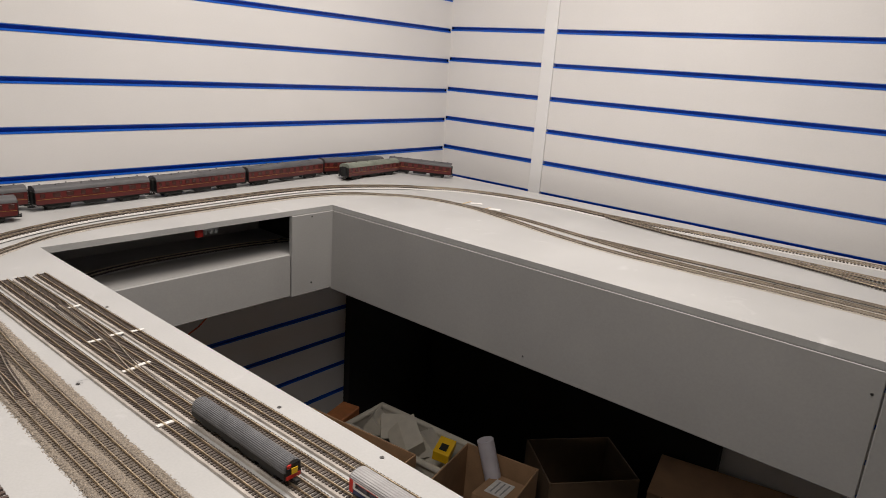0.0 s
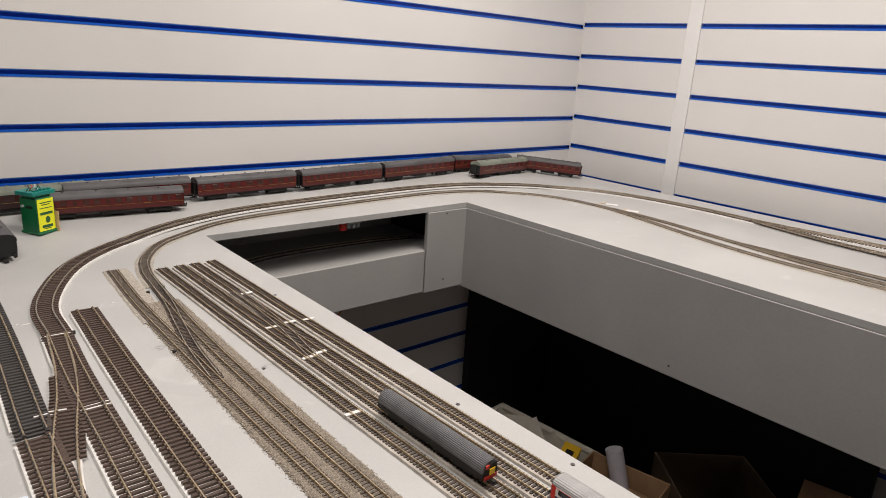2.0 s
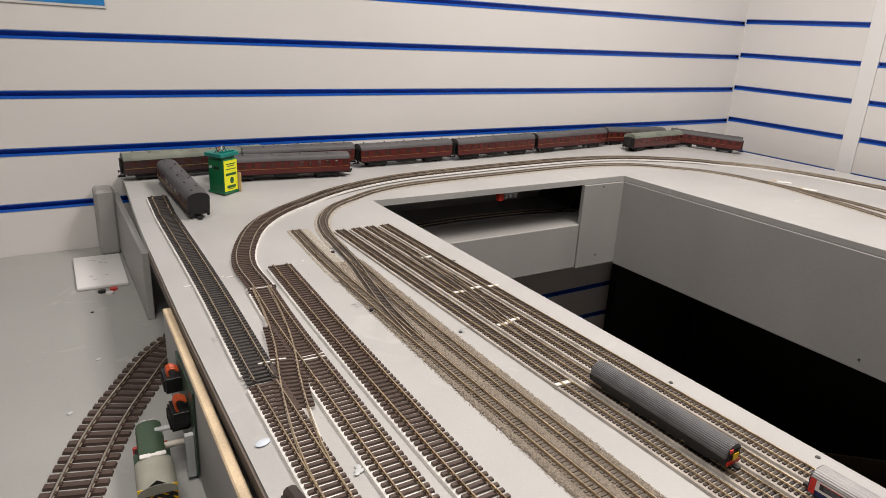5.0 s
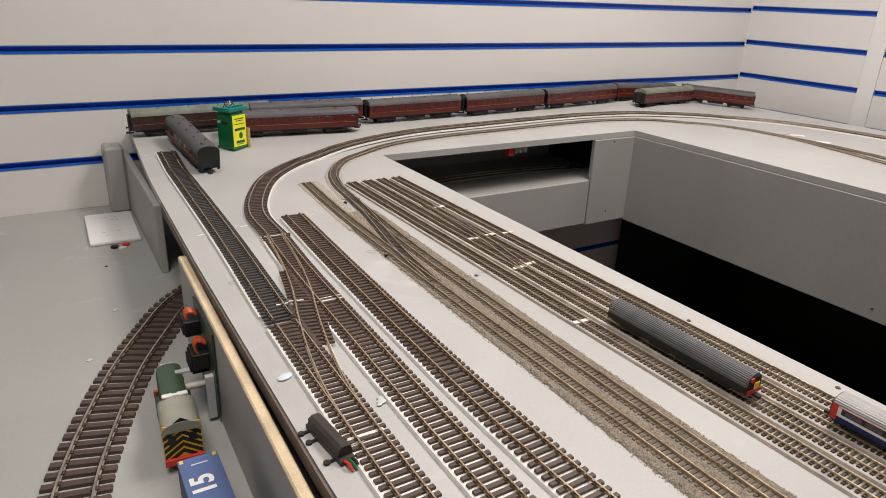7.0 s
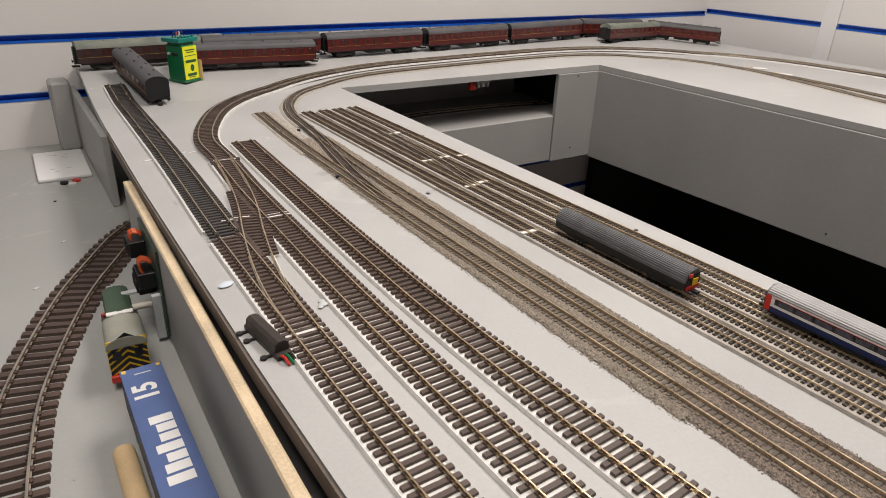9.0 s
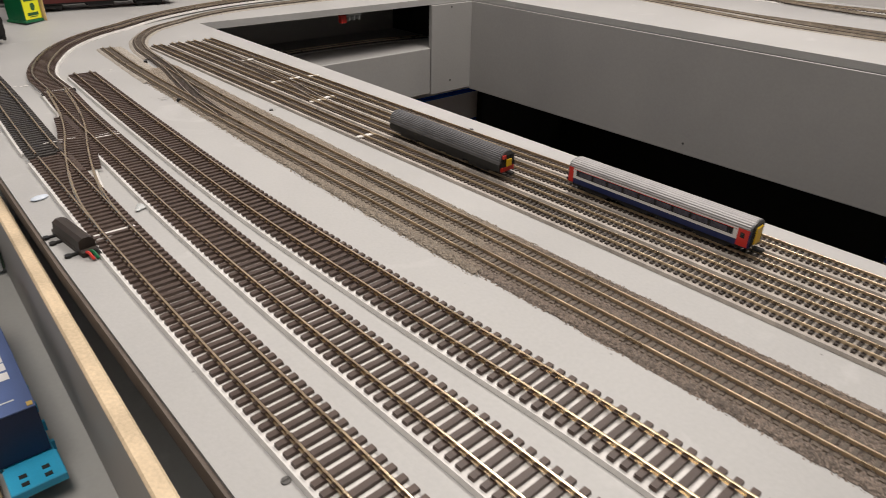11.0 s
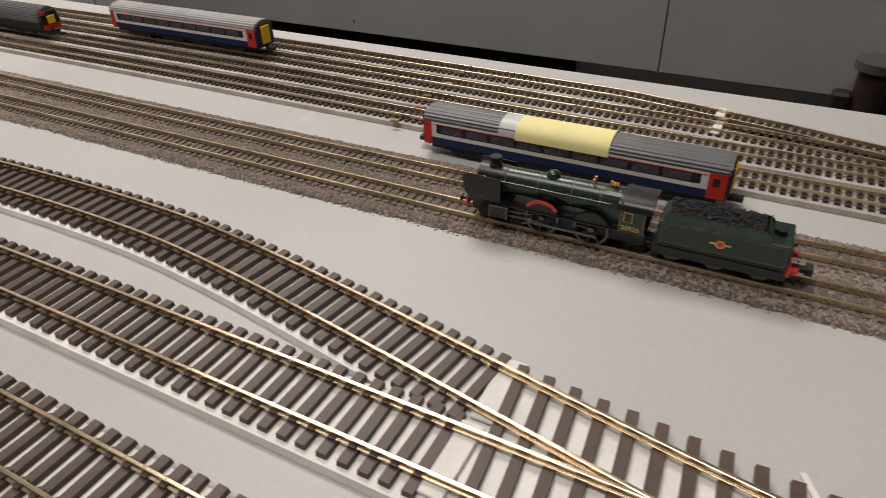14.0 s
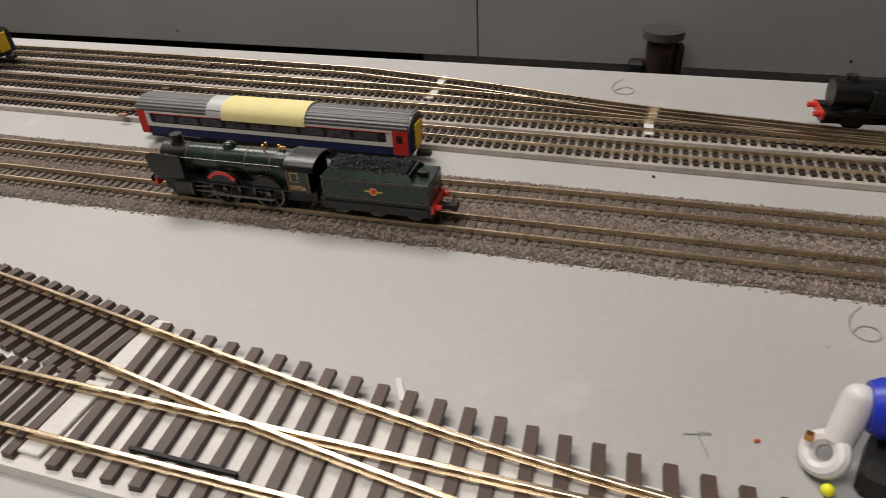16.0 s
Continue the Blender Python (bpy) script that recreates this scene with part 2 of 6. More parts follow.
def mesh_of(name, bm, material, smooth=False):
    me = bpy.data.meshes.new(name)
    if smooth:
        for f in bm.faces:
            f.smooth = True
    bm.to_mesh(me)
    bm.free()
    me.materials.append(material)
    if smooth:
        me.set_sharp_from_angle(angle=radians(35))
    return me


def part(name, bm, material, parent=None, label="", smooth=False):
    ob = new(name, mesh_of(name, bm, material, smooth))
    ob.parent = parent
    if label:
        ob["label"] = label
    return ob


def boxpart(name, dims, material, parent=None, label="", bev=0.0):
    bm = bmesh.new()
    box(bm, *dims, bev=bev)
    return part(name, bm, material, parent, label)


def cylpart(name, p0, p1, r, material, parent=None, label="", seg=16, r1=None):
    bm = bmesh.new()
    cyl(bm, p0, p1, r, r1, seg)
    return part(name, bm, material, parent, label, True)


def empty(name, label, category, group="", m=None):
    ob = new(name)
    ob.empty_display_size = 0.01
    if m is not None:
        ob.matrix_world = m
    return tagged(ob, label, category, group)


def child_of(name, me, parent, m):
    ob = new(name, me)
    ob.parent = parent
    ob.matrix_local = m
    return ob


def words(text, size, material, parent, m, name="lettering", extrude=0.00008, bold=0.0):
    cu = bpy.data.curves.new(name, "FONT")
    cu.body, cu.size, cu.extrude, cu.align_x, cu.align_y = text, size, extrude, "CENTER", "CENTER"
    cu.offset = bold
    tmp = new("tmp", cu)
    dg = bpy.context.evaluated_depsgraph_get()
    me = bpy.data.meshes.new_from_object(tmp.evaluated_get(dg))
    bpy.data.objects.remove(tmp)
    me.materials.clear()
    me.materials.append(material)
    return child_of(name, me, parent, m)


def clamp(v):
    return max(0.0, min(1.0, v))


def board_z(x, y):
    """The height of the layout's top: the old boards bow a little towards the walls."""
    return 0.95 + 0.022 * clamp((y + 0.2) / 0.2) * clamp((-0.1 - x) / 0.3)


def spline(pts, step):
    """Points at even steps along a smooth curve through pts, with headings."""
    P = [Vector(p) for p in pts]
    P = [P[0] * 2 - P[1]] + P + [P[-1] * 2 - P[-2]]
    fine = []
    for i in range(1, len(P) - 2):
        p0, p1, p2, p3 = P[i - 1:i + 3]
        k = max(4, int((p2 - p1).length / 0.004))
        for j in range(k):
            t = j / k
            fine.append(0.5 * ((2 * p1) + (p2 - p0) * t + (2 * p0 - 5 * p1 + 4 * p2 - p3) * t * t + (3 * p1 - p0 - 3 * p2 + p3) * t ** 3))
    fine.append(P[-2])
    out, acc, goal = [], 0.0, 0.0
    for a, b in zip(fine, fine[1:]):
        d = (b - a).length
        while d > 0 and goal <= acc + d:
            out.append((a + (b - a) * ((goal - acc) / d), (b - a).normalized()))
            goal += step
        acc += d
    return out


# ---- the room ----
NORTH, EAST = 0.05, 0.062     # faces of the two slat walls
PITCH = 0.0957


def slat_wall(name, along, face, lo, hi, z0, breaks, label, levels):
    """A slatted wall: panels between grooves that hold blue plastic inserts. along: 'x' or 'y'."""
    def put(bm, a0, a1, d0, d1, za, zb, bev=0.0):
        if along == "x":
            box(bm, a0, a1, face + d0, face + d1, za, zb, bev)
        else:
            box(bm, face + d0, face + d1, a0, a1, za, zb, bev)
    bm = bmesh.new()
    put(bm, lo - 0.0, hi, 0.0165, 0.10, 0.0, 2.4)
    wall = part(name, bm, M["core"])
    tagged(wall, label, "wall", kind="structure")
    spans = []
    start = lo
    for b0, b1 in sorted(breaks):
        spans.append((start, b0))
        start = b1
        bm = bmesh.new()
        put(bm, b0 + 0.0006, b1 - 0.0006, -0.0012, 0.0165, 0.0, 2.4, 0.0006)
        part("joint_strip", bm, M["trim"], wall, "white vertical joint strip")
    spans.append((start, hi))
    ks = list(range(-9, 15))
    for s0, s1 in spans:
        for k in ks:
            zc = z0 + k * PITCH
            if zc < 0.05 or zc > 2.32:
                continue
            bm = bmesh.new()
            put(bm, s0, s1, 0.0, 0.0165, zc + 0.0058, zc + PITCH - 0.0058, 0.0012)
            part("slat_panel", bm, M["panel"], wall)
            bm = bmesh.new()
            put(bm, s0, s1, 0.0105, 0.0163, zc - 0.0057, zc + 0.0057)
            put(bm, s0, s1, 0.0005, 0.0105, zc - 0.0057, zc - 0.0042)
            put(bm, s0, s1, -0.0008, 0.0006, zc - 0.0068, zc - 0.0026)
            put(bm, s0, s1, 0.0005, 0.0105, zc + 0.0046, zc + 0.0057)
            part("insert_strip", bm, M["blue"], wall, "blue plastic groove insert")
    return wall


slat_wall("wall_north", "x", NORTH, -3.6, EAST, 1.0165, [], "white slatted shop wall with blue plastic inserts", 0)
slat_wall("wall_east", "y", EAST, -4.2, NORTH, 1.0235, [(-0.352, -0.309), (-1.575, -1.532)], "white slatted shop wall with blue inserts and joint strips", 0)
tagged(boxpart("corner_trim", (EAST - 0.0022, EAST + 0.001, NORTH - 0.0022, NORTH + 0.001, 0.0, 2.4), M["panel"]), "thin white bead in the corner of the slatted walls", "trim", kind="structure")
for nm, d in (("wall_west", (-3.7, -3.6, -4.2, 0.15, 0, 2.4)), ("wall_south", (-3.7, 0.16, -4.3, -4.2, 0, 2.4))):
    tagged(boxpart(nm, d, M["panel"]), "plain white painted room wall", "wall", kind="structure")
tagged(boxpart("floor", (-3.7, 0.16, -4.3, 0.15, -0.1, 0.0), M["carpet"]), "carpeted shop floor with shade put into its dark colour", "floor", kind="structure")
tagged(boxpart("ceiling", (-3.7, 0.16, -4.3, 0.15, 2.4, 2.5), M["ceiling"]), "plain white flat ceiling", "ceiling", kind="structure")


# ---- the baseboards ----
def sheet(name, x0, x1, y0, y1, label, thick=0.012, left=None):
    """A board whose top follows board_z; left(y) gives a slanting outer edge."""
    bm = bmesh.new()
    nx, ny = max(2, int((x1 - x0) / 0.05)), max(2, int((y1 - y0) / 0.05))
    top, bot = {}, {}
    for i in range(nx + 1):
        for j in range(ny + 1):
            y = y0 + (y1 - y0) * j / ny
            xa = left(y) if left else x0
            x = xa + (x1 - xa) * i / nx
            top[i, j] = bm.verts.new((x, y, board_z(x, y)))
            bot[i, j] = bm.verts.new((x, y, board_z(x, y) - thick))
    for i in range(nx):
        for j in range(ny):
            bm.faces.new((top[i, j], top[i + 1, j], top[i + 1, j + 1], top[i, j + 1]))
            bm.faces.new((bot[i, j], bot[i, j + 1], bot[i + 1, j + 1], bot[i + 1, j]))
    for i in range(nx):
        bm.faces.new((top[i, 0], bot[i, 0], bot[i + 1, 0], top[i + 1, 0]))
        bm.faces.new((top[i, ny], top[i + 1, ny], bot[i + 1, ny], bot[i, ny]))
    for j in range(ny):
        bm.faces.new((top[0, j], top[0, j + 1], bot[0, j + 1], bot[0, j]))
        bm.faces.new((top[nx, j], bot[nx, j], bot[nx, j + 1], top[nx, j + 1]))
    bmesh.ops.recalc_face_normals(bm, faces=bm.faces[:])
    return tagged(part(name, bm, M["board"]), label, "baseboard", kind="structure")


def outer(y):
    pts = [(-2.5, -1.684), (-1.25, -1.686), (-0.95, -1.689), (-0.58, -1.687), (-0.3, -1.682), (0.05, -1.672)]
    for (ya, xa), (yb, xb) in zip(pts, pts[1:]):
        if ya <= y <= yb:
            return xa + (xb - xa) * (y - ya) / (yb - ya)
    return pts[0][1] if y < pts[0][0] else pts[-1][1]


INNER, FAR, RIGHT, BOARD_EAST = -1.291, -0.221, -0.657, -0.045
sheet("baseboard_near", -1.70, INNER, -2.5, FAR, "grey painted model railway baseboard carrying many tracks", left=outer)
sheet("baseboard_far", -1.70, RIGHT, FAR, 0.049, "grey painted baseboard along the slatted wall", left=outer)
sheet("baseboard_right", RIGHT, BOARD_EAST, -2.5, 0.049, "grey painted baseboard along the slatted wall")

# fascias round the well
FZ0, FZ1 = 0.738, 0.937


def fascia(name, dims, label="grey painted vertical fascia board", material="fascia"):
    return tagged(boxpart(name, dims, M[material], bev=0.0012), label, "fascia", kind="structure")


fascia("fascia_far_lower", (-1.30, -0.779, FAR - 0.001, FAR + 0.008, 0.745, 0.847))
fascia("fascia_far_post", (-0.777, RIGHT + 0.004, FAR - 0.003, FAR + 0.008, 0.742, FZ1), "grey painted fascia board beside the opening")
fascia("fascia_right_first", (RIGHT - 0.001, RIGHT + 0.008, -1.362, FAR + 0.0, FZ0, FZ1))
fascia("fascia_right_second", (RIGHT - 0.001, RIGHT + 0.008, -2.5, -1.364, FZ0, FZ1))
fascia("fascia_near_inner", (INNER - 0.012, INNER - 0.004, -2.5, FAR - 0.02, 0.82, FZ1))
tagged(boxpart("hidden_shelf", (-1.30, RIGHT + 0.008, FAR + 0.008, 0.047, 0.836, 0.847), M["fascia"]), "grey lower shelf inside the baseboard opening", "shelf", kind="structure")
tagged(boxpart("hidden_back", (-1.30, RIGHT + 0.008, 0.02, 0.03, 0.847, 0.93), M["fascia"]), "grey backing board inside the opening", "board", kind="structure")
# Added end board; its black holds the shade inside the opening.
tagged(boxpart("hidden_end", (-0.70, -0.69, FAR + 0.009, 0.019, 0.848, 0.936), M["dark"]), "added end board, black with the shade inside the opening", "board", kind="structure")
for i, (px, py) in enumerate(((-1.36, -2.4), (-0.62, -2.4), (-0.09, -2.4))):
    tagged(boxpart("baseboard_leg", (px - 0.02, px + 0.02, py - 0.02, py + 0.02, 0.0, 0.938), M["dark"], bev=0.002), "dark square timber leg under the baseboard", "leg", "legs under the baseboard")


def screw(m, group, material="steel"):
    s = empty("screw", "small countersunk steel screw in grey board", "screw", group, m)
    bm = bmesh.new()
    cyl(bm, (0, 0, -0.001), (0, 0, 0.0005), 0.0024, 0.002, 12)
    part("screw_head", bm, M[material], s, smooth=True)
    boxpart("screw_slot", (-0.0015, 0.0015, -0.0002, 0.0002, 0.0003, 0.0006), M["dark"], s)
    return s


FACE_W = pose(0, 0, 0, 0, -90, 0)
FACE_S = pose(0, 0, 0, 90, 0, 0)
first = screw(Matrix.Translation((RIGHT - 0.0012, -0.794, 0.758)) @ FACE_W, "fascia screws")
for y, z in ((-1.35, 0.90), (-1.376, 0.897), (-1.9, 0.76)):
    copy_thing(first, Matrix.Translation((RIGHT - 0.0012, y, z)) @ FACE_W)
for x, z in ((-0.72, 0.768), (-0.72, 0.93)):
    copy_thing(first, Matrix.Translation((x, FAR - 0.0032, z)) @ FACE_S)

# lower board beside the layout, with the panel that stands on it
LOW = 0.834
tagged(boxpart("lower_board", (-3.2, -1.30, -2.6, 0.049, LOW - 0.018, LOW), M["lowboard"]), "grey painted lower board beside the layout", "baseboard", kind="structure")
for px, py in ((-3.1, -2.5), (-3.1, -0.1), (-2.2, -2.5), (-2.2, -0.1)):
    tagged(boxpart("baseboard_leg", (px - 0.02, px + 0.02, py - 0.02, py + 0.02, 0.0, LOW - 0.018), M["dark"], bev=0.002), "dark square timber leg under the baseboard", "leg", "legs under the baseboard")
fascia("fascia_outer", (-1.690, -1.680, -0.318, 0.046, LOW, 0.936), "dark grey side board under the layout's edge")
tagged(boxpart("corner_post", (-1.722, -1.690, -0.005, 0.045, LOW, 0.952), M["fascia"], bev=0.004), "grey painted corner post against the slatted wall", "post")


def loose_panel():
    p = empty("loose_panel", "grey painted plywood panel with a raw pale top edge", "panel", m=Matrix.Translation((-1.6925, -0.53, LOW)) @ pose(0, 0, 0, 0, 0, -1.1))
    bm = bmesh.new()
    box(bm, -0.0042, 0.0042, -2.0, 0.0, 0.0, 0.1025, 0.0005)
    part("panel_face", bm, M["fascia"], p)
    bm = bmesh.new()
    box(bm, -0.0044, 0.0044, -2.0, 0.0003, 0.1025, 0.106, 0.0012)
    part("raw_edge", bm, M["ply"], p, "raw pale plywood edge")


loose_panel()


# ---- tracks ----
RAIL_N = [(-0.0007, 0), (0.0007, 0), (0.0006, 0.0024), (0.0004, 0.0025), (-0.0004, 0.0025), (-0.0006, 0.0024)]
RAIL_OO = [(-0.0011, 0), (0.0011, 0), (0.0011, 0.0004), (0.00035, 0.0006), (0.00035, 0.0016), (0.0006, 0.0018), (0.0006, 0.0024), (0.0004, 0.0025),
           (-0.0004, 0.0025), (-0.0006, 0.0024), (-0.0006, 0.0018), (-0.00035, 0.0016), (-0.00035, 0.0006), (-0.0011, 0.0004)]
KINDS = {
    "oo": dict(gauge=0.0172, long=0.0302, wide=0.0036, high=0.0019, step=0.0067, rail=1.0, chair=0.0032),
    "n": dict(gauge=0.0096, long=0.0165, wide=0.0024, high=0.0011, step=0.0042, rail=0.80, chair=0.0026),
    "o": dict(gauge=0.0300, long=0.0560, wide=0.0074, high=0.0034, step=0.0132, rail=1.55, chair=0.0060),
}
SLEEPERS = {}


def sleeper_mesh(kind, material, length=None):
    key = (kind, material, round(length or 0, 4))
    if key not in SLEEPERS:
        k = KINDS[kind]
        L = length or k["long"]
        bm = bmesh.new()
        w, h = k["wide"] / 2, k["high"]
        v = [bm.verts.new(c) for c in ((-L / 2, -w, 0), (L / 2, -w, 0), (L / 2, w, 0), (-L / 2, w, 0), (-L / 2 + w * 0.12, -w * 0.9, h), (L / 2 - w * 0.12, -w * 0.9, h), (L / 2 - w * 0.12, w * 0.9, h), (-L / 2 + w * 0.12, w * 0.9, h))]
        for f in ((4, 5, 6, 7), (0, 1, 5, 4), (1, 2, 6, 5), (2, 3, 7, 6), (3, 0, 4, 7)):
            bm.faces.new([v[i] for i in f])
        if length is None:
            c = k["chair"] / 2
            for s in (-1, 1):
                x = s * k["gauge"] / 2
                box(bm, x - c, x + c, -w * 0.62, w * 0.62, h * 0.9, h + (0.0011 if kind != "n" else 0.0006) * k["rail"])
        SLEEPERS[key] = mesh_of("sleeper", bm, M[material])
    return SLEEPERS[key]


def sweep(bm, path, prof):
    rings = []
    for p, d, z in path:
        n = Vector((-d.y, d.x))
        rings.append([bm.verts.new((p.x + n.x * u, p.y + n.y * u, z + w)) for u, w in prof])
    k = len(prof)
    for a, b in zip(rings, rings[1:]):
        for i in range(k):
            j = (i + 1) % k
            bm.faces.new((a[i], b[i], b[j], a[j]))
    bm.faces.new(rings[0])
    bm.faces.new(rings[-1][::-1])


def track(pts, kind, label, sleepers="sleeper", rails="rail", lift=0.0, near=None, group="tracks on the layout", bed=None, level=board_z, skip=None, name="model_track"):
    """Rails on sleepers along pts. bed: (material, half width, height) of a strip below. near: y range in which each sleeper is a part of its own."""
    k = KINDS[kind]
    t = empty(name, label, "railway track", group)
    zf = lambda p: level(p.x, p.y) + lift
    if bed:
        bm = bmesh.new()
        e = bed[2]
        off = bed[3] if len(bed) > 3 else 0.0
        sweep(bm, [(p, d, level(p.x, p.y)) for p, d in spline(pts, 0.02)], [(-bed[1] - off, 0.0002), (bed[1] - off, 0.0002), (bed[1] - off - 0.0006, e), (-bed[1] - off + 0.0006, e)])
        part("underlay", bm, M[bed[0]], t, "white foam underlay strip")
    prof = [(u * k["rail"], z * k["rail"]) for u, z in (RAIL_N if kind == "n" else RAIL_OO)]
    line = spline(pts, 0.012)
    for s in (-1, 1):
        bm = bmesh.new()
        path = []
        for p, d in line:
            q = p + Vector((-d.y, d.x)) * (s * k["gauge"] / 2)
            path.append((q, d, zf(p) + k["high"]))
        sweep(bm, path, prof)
        part("rail", bm, M[rails], t)
    rest = bmesh.new()
    w, h, L = k["wide"] / 2, k["high"], k["long"] / 2
    rng = random.Random(len(pts) * 31 + int(pts[0][0] * 1000))
    for p, d in spline(pts, k["step"]):
        if skip and skip(p):
            continue
        n = Vector((-d.y, d.x))
        if near and near[0] < p.y < near[1] and p.x < INNER:
            m = Matrix(((n.x, d.x, 0, p.x), (n.y, d.y, 0, p.y), (0, 0, 1, zf(p)), (0, 0, 0, 1))) @ pose(0, 0, 0, 0, 0, rng.uniform(-1.2, 1.2))
            child_of("sleeper", sleeper_mesh(kind, sleepers), t, m)
        else:
            z = zf(p)
            c = [p + n * (a * L) + d * (b * w) for a, b in ((-1, -1), (1, -1), (1, 1), (-1, 1))]
            lo = [rest.verts.new((q.x, q.y, z)) for q in c]
            hi = [rest.verts.new((q.x, q.y, z + h)) for q in c]
            rest.faces.new(hi)
            for i in range(4):
                rest.faces.new((lo[i], lo[(i + 1) % 4], hi[(i + 1) % 4], hi[i]))
    if len(rest.verts):
        bmesh.ops.recalc_face_normals(rest, faces=rest.faces[:])
        ob = part("sleeper_run", rest, M[sleepers if sleepers in ("sleeper_black", "sleeper_dusty") else "sleeper_far"], t)
        ob["kind"] = "stuff"
    else:
        rest.free()
    return t


A = [(-1.636, -0.118), (-1.641, -0.5), (-1.648, -0.72), (-1.651, -0.95), (-1.650, -1.1), (-1.647, -1.3), (-1.647, -1.7), (-1.645, -2.4)]
B = [(-1.590, -0.545), (-1.597, -0.66), (-1.601, -0.80), (-1.604, -0.95), (-1.603, -1.1), (-1.599, -1.25), (-1.598, -1.4), (-1.598, -1.7), (-1.598, -2.4)]
BA = [(-1.592, -0.55), (-1.601, -0.63), (-1.613, -0.70), (-1.629, -0.766), (-1.642, -0.83), (-1.649, -0.885), (-1.651, -0.94)]
C = [(-1.548, -0.487), (-1.556, -0.7), (-1.561, -0.93), (-1.557, -1.1), (-1.550, -1.24), (-1.5495, -1.32), (-1.5535, -1.37), (-1.5615, -1.425), (-1.5715, -1.485), (-1.583, -1.555), (-1.592, -1.63), (-1.598, -1.74)]
O = [(-1.590, -0.545), (-1.587, -0.464), (-1.564, -0.386), (-1.522, -0.302), (-1.46, -0.233), (-1.375, -0.176), (-1.284, -0.139), (-1.166, -0.113), (-1.0, -0.101), (-0.85, -0.094), (-0.70, -0.092),
     (-0.56, -0.105), (-0.44, -0.138), (-0.33, -0.182), (-0.245, -0.262), (-0.190, -0.380), (-0.167, -0.50), (-0.161, -0.60), (-0.164, -0.69), (-0.155, -0.80), (-0.142, -0.90), (-0.120, -1.12), (-0.094, -1.30), (-0.078, -1.6), (-0.075, -2.4)]
NEAR = (-2.0, -0.3)
BED = ("white", 0.0158, 0.0030, 0.0017)
track(A[:3] + [(-1.6487, -0.755)], "oo", "straight track with black plastic sleepers and nickel rails", "sleeper_black", lift=0.003, near=(-0.76, -0.05), bed=BED)
track([(-1.6489, -0.763)] + A[3:], "oo", "straight track with brown plastic sleepers and brass-coloured rails", lift=0.003, near=NEAR, bed=BED)
bm = bmesh.new()
sweep(bm, [(Vector((outer(-0.35 - i * 0.1), -0.35 - i * 0.1)), Vector((0, -1)), 0.0) for i in range(22)], [(-0.0022, 0.936), (-0.0003, 0.936), (-0.0003, 0.9485), (-0.0022, 0.9485)])
tagged(part("trim_outer", bm, M["edge_brown"]), "dark brown unpainted edge of the baseboard", "trim", kind="structure")
tb = track(B, "oo", "straight track with brown plastic sleepers and brass-coloured rails", lift=0.003, near=NEAR, bed=BED, skip=lambda p: -1.76 < p.y < -1.487)
for i in range(32):
    y = -1.4945 - i * 0.0084
    f = (y + 1.492) / -0.25
    half = 0.0151 + 0.0125 * max(0.0, 1 - f)
    child_of("sleeper", sleeper_mesh("oo", "sleeper", round(half * 2, 3)), tb, pose(-1.598 + half - 0.0151, y, board_z(-1.6, y) + 0.003, 0, 0, 5 - 4 * f))
boxpart("check_rail", (-1.6042, -1.6032, -1.545, -1.514, 0.955, 0.9564), M["dark"], tb, "black plastic check rail")
track(C, "oo", "siding with brown plastic sleepers joining the next track", lift=0.0031, near=NEAR, bed=("white", 0.0156, 0.0027, 0.0017), skip=lambda p: p.y < -1.487)
track(BA, "oo", "crossover track between two turnouts with brown sleepers", lift=0.0031, near=NEAR, bed=("white", 0.0118, 0.0028), skip=lambda p: p.y > -0.655 or p.y < -0.81)
track(O, "oo", "curved outer track with brown sleepers and dull rails", rails="rail_worn", lift=0.003, near=(-0.6, -0.21), bed=("white", 0.0160, 0.0030, 0.0018))

# ballasted narrow double track
D1 = [(-1.478, -0.345), (-1.487, -0.5), (-1.489, -0.7), (-1.487, -1.0), (-1.482, -1.34), (-1.4795, -1.51), (-1.476, -1.75), (-1.472, -2.4)]
D2 = [(-1.4475, -0.44), (-1.453, -0.52), (-1.459, -0.62), (-1.462, -0.75), (-1.462, -1.0), (-1.4585, -1.32), (-1.455, -1.5), (-1.450, -1.7), (-1.446, -2.4)]
DX = [(-1.4475, -0.44), (-1.455, -0.51), (-1.468, -0.585), (-1.480, -0.66), (-1.487, -0.74)]
DC = [(-1.4475, -0.44), (-1.440, -0.373), (-1.420, -0.308), (-1.379, -0.245), (-1.323, -0.203), (-1.262, -0.174), (-1.19, -0.157), (-1.08, -0.147), (-0.95, -0.141), (-0.80, -0.135), (-0.66, -0.138), (-0.53, -0.168), (-0.44, -0.230),
      (-0.395, -0.32), (-0.385, -0.43), (-0.41, -0.56), (-0.447, -0.72), (-0.465, -0.86), (-0.463, -1.02), (-0.455, -1.3), (-0.455, -2.4)]
P2 = [(-0.388, -0.36), (-0.379, -0.46), (-0.380, -0.58), (-0.402, -0.74), (-0.428, -0.9), (-0.432, -1.05), (-0.424, -1.25), (-0.424, -2.4)]
NN = (-1.76, -1.05)
track(D1, "n", "narrow ballasted track with worn bright rails", "sleeper_dusty", "rail_n", lift=0.0016, near=NN)
track(D2, "n", "narrow ballasted track with worn bright rails", "sleeper_dusty", "rail_n", lift=0.0016, near=NN)
track(DX, "n", "narrow turnout leg bedded in ballast", "sleeper_n", "rail_worn", lift=0.0018)
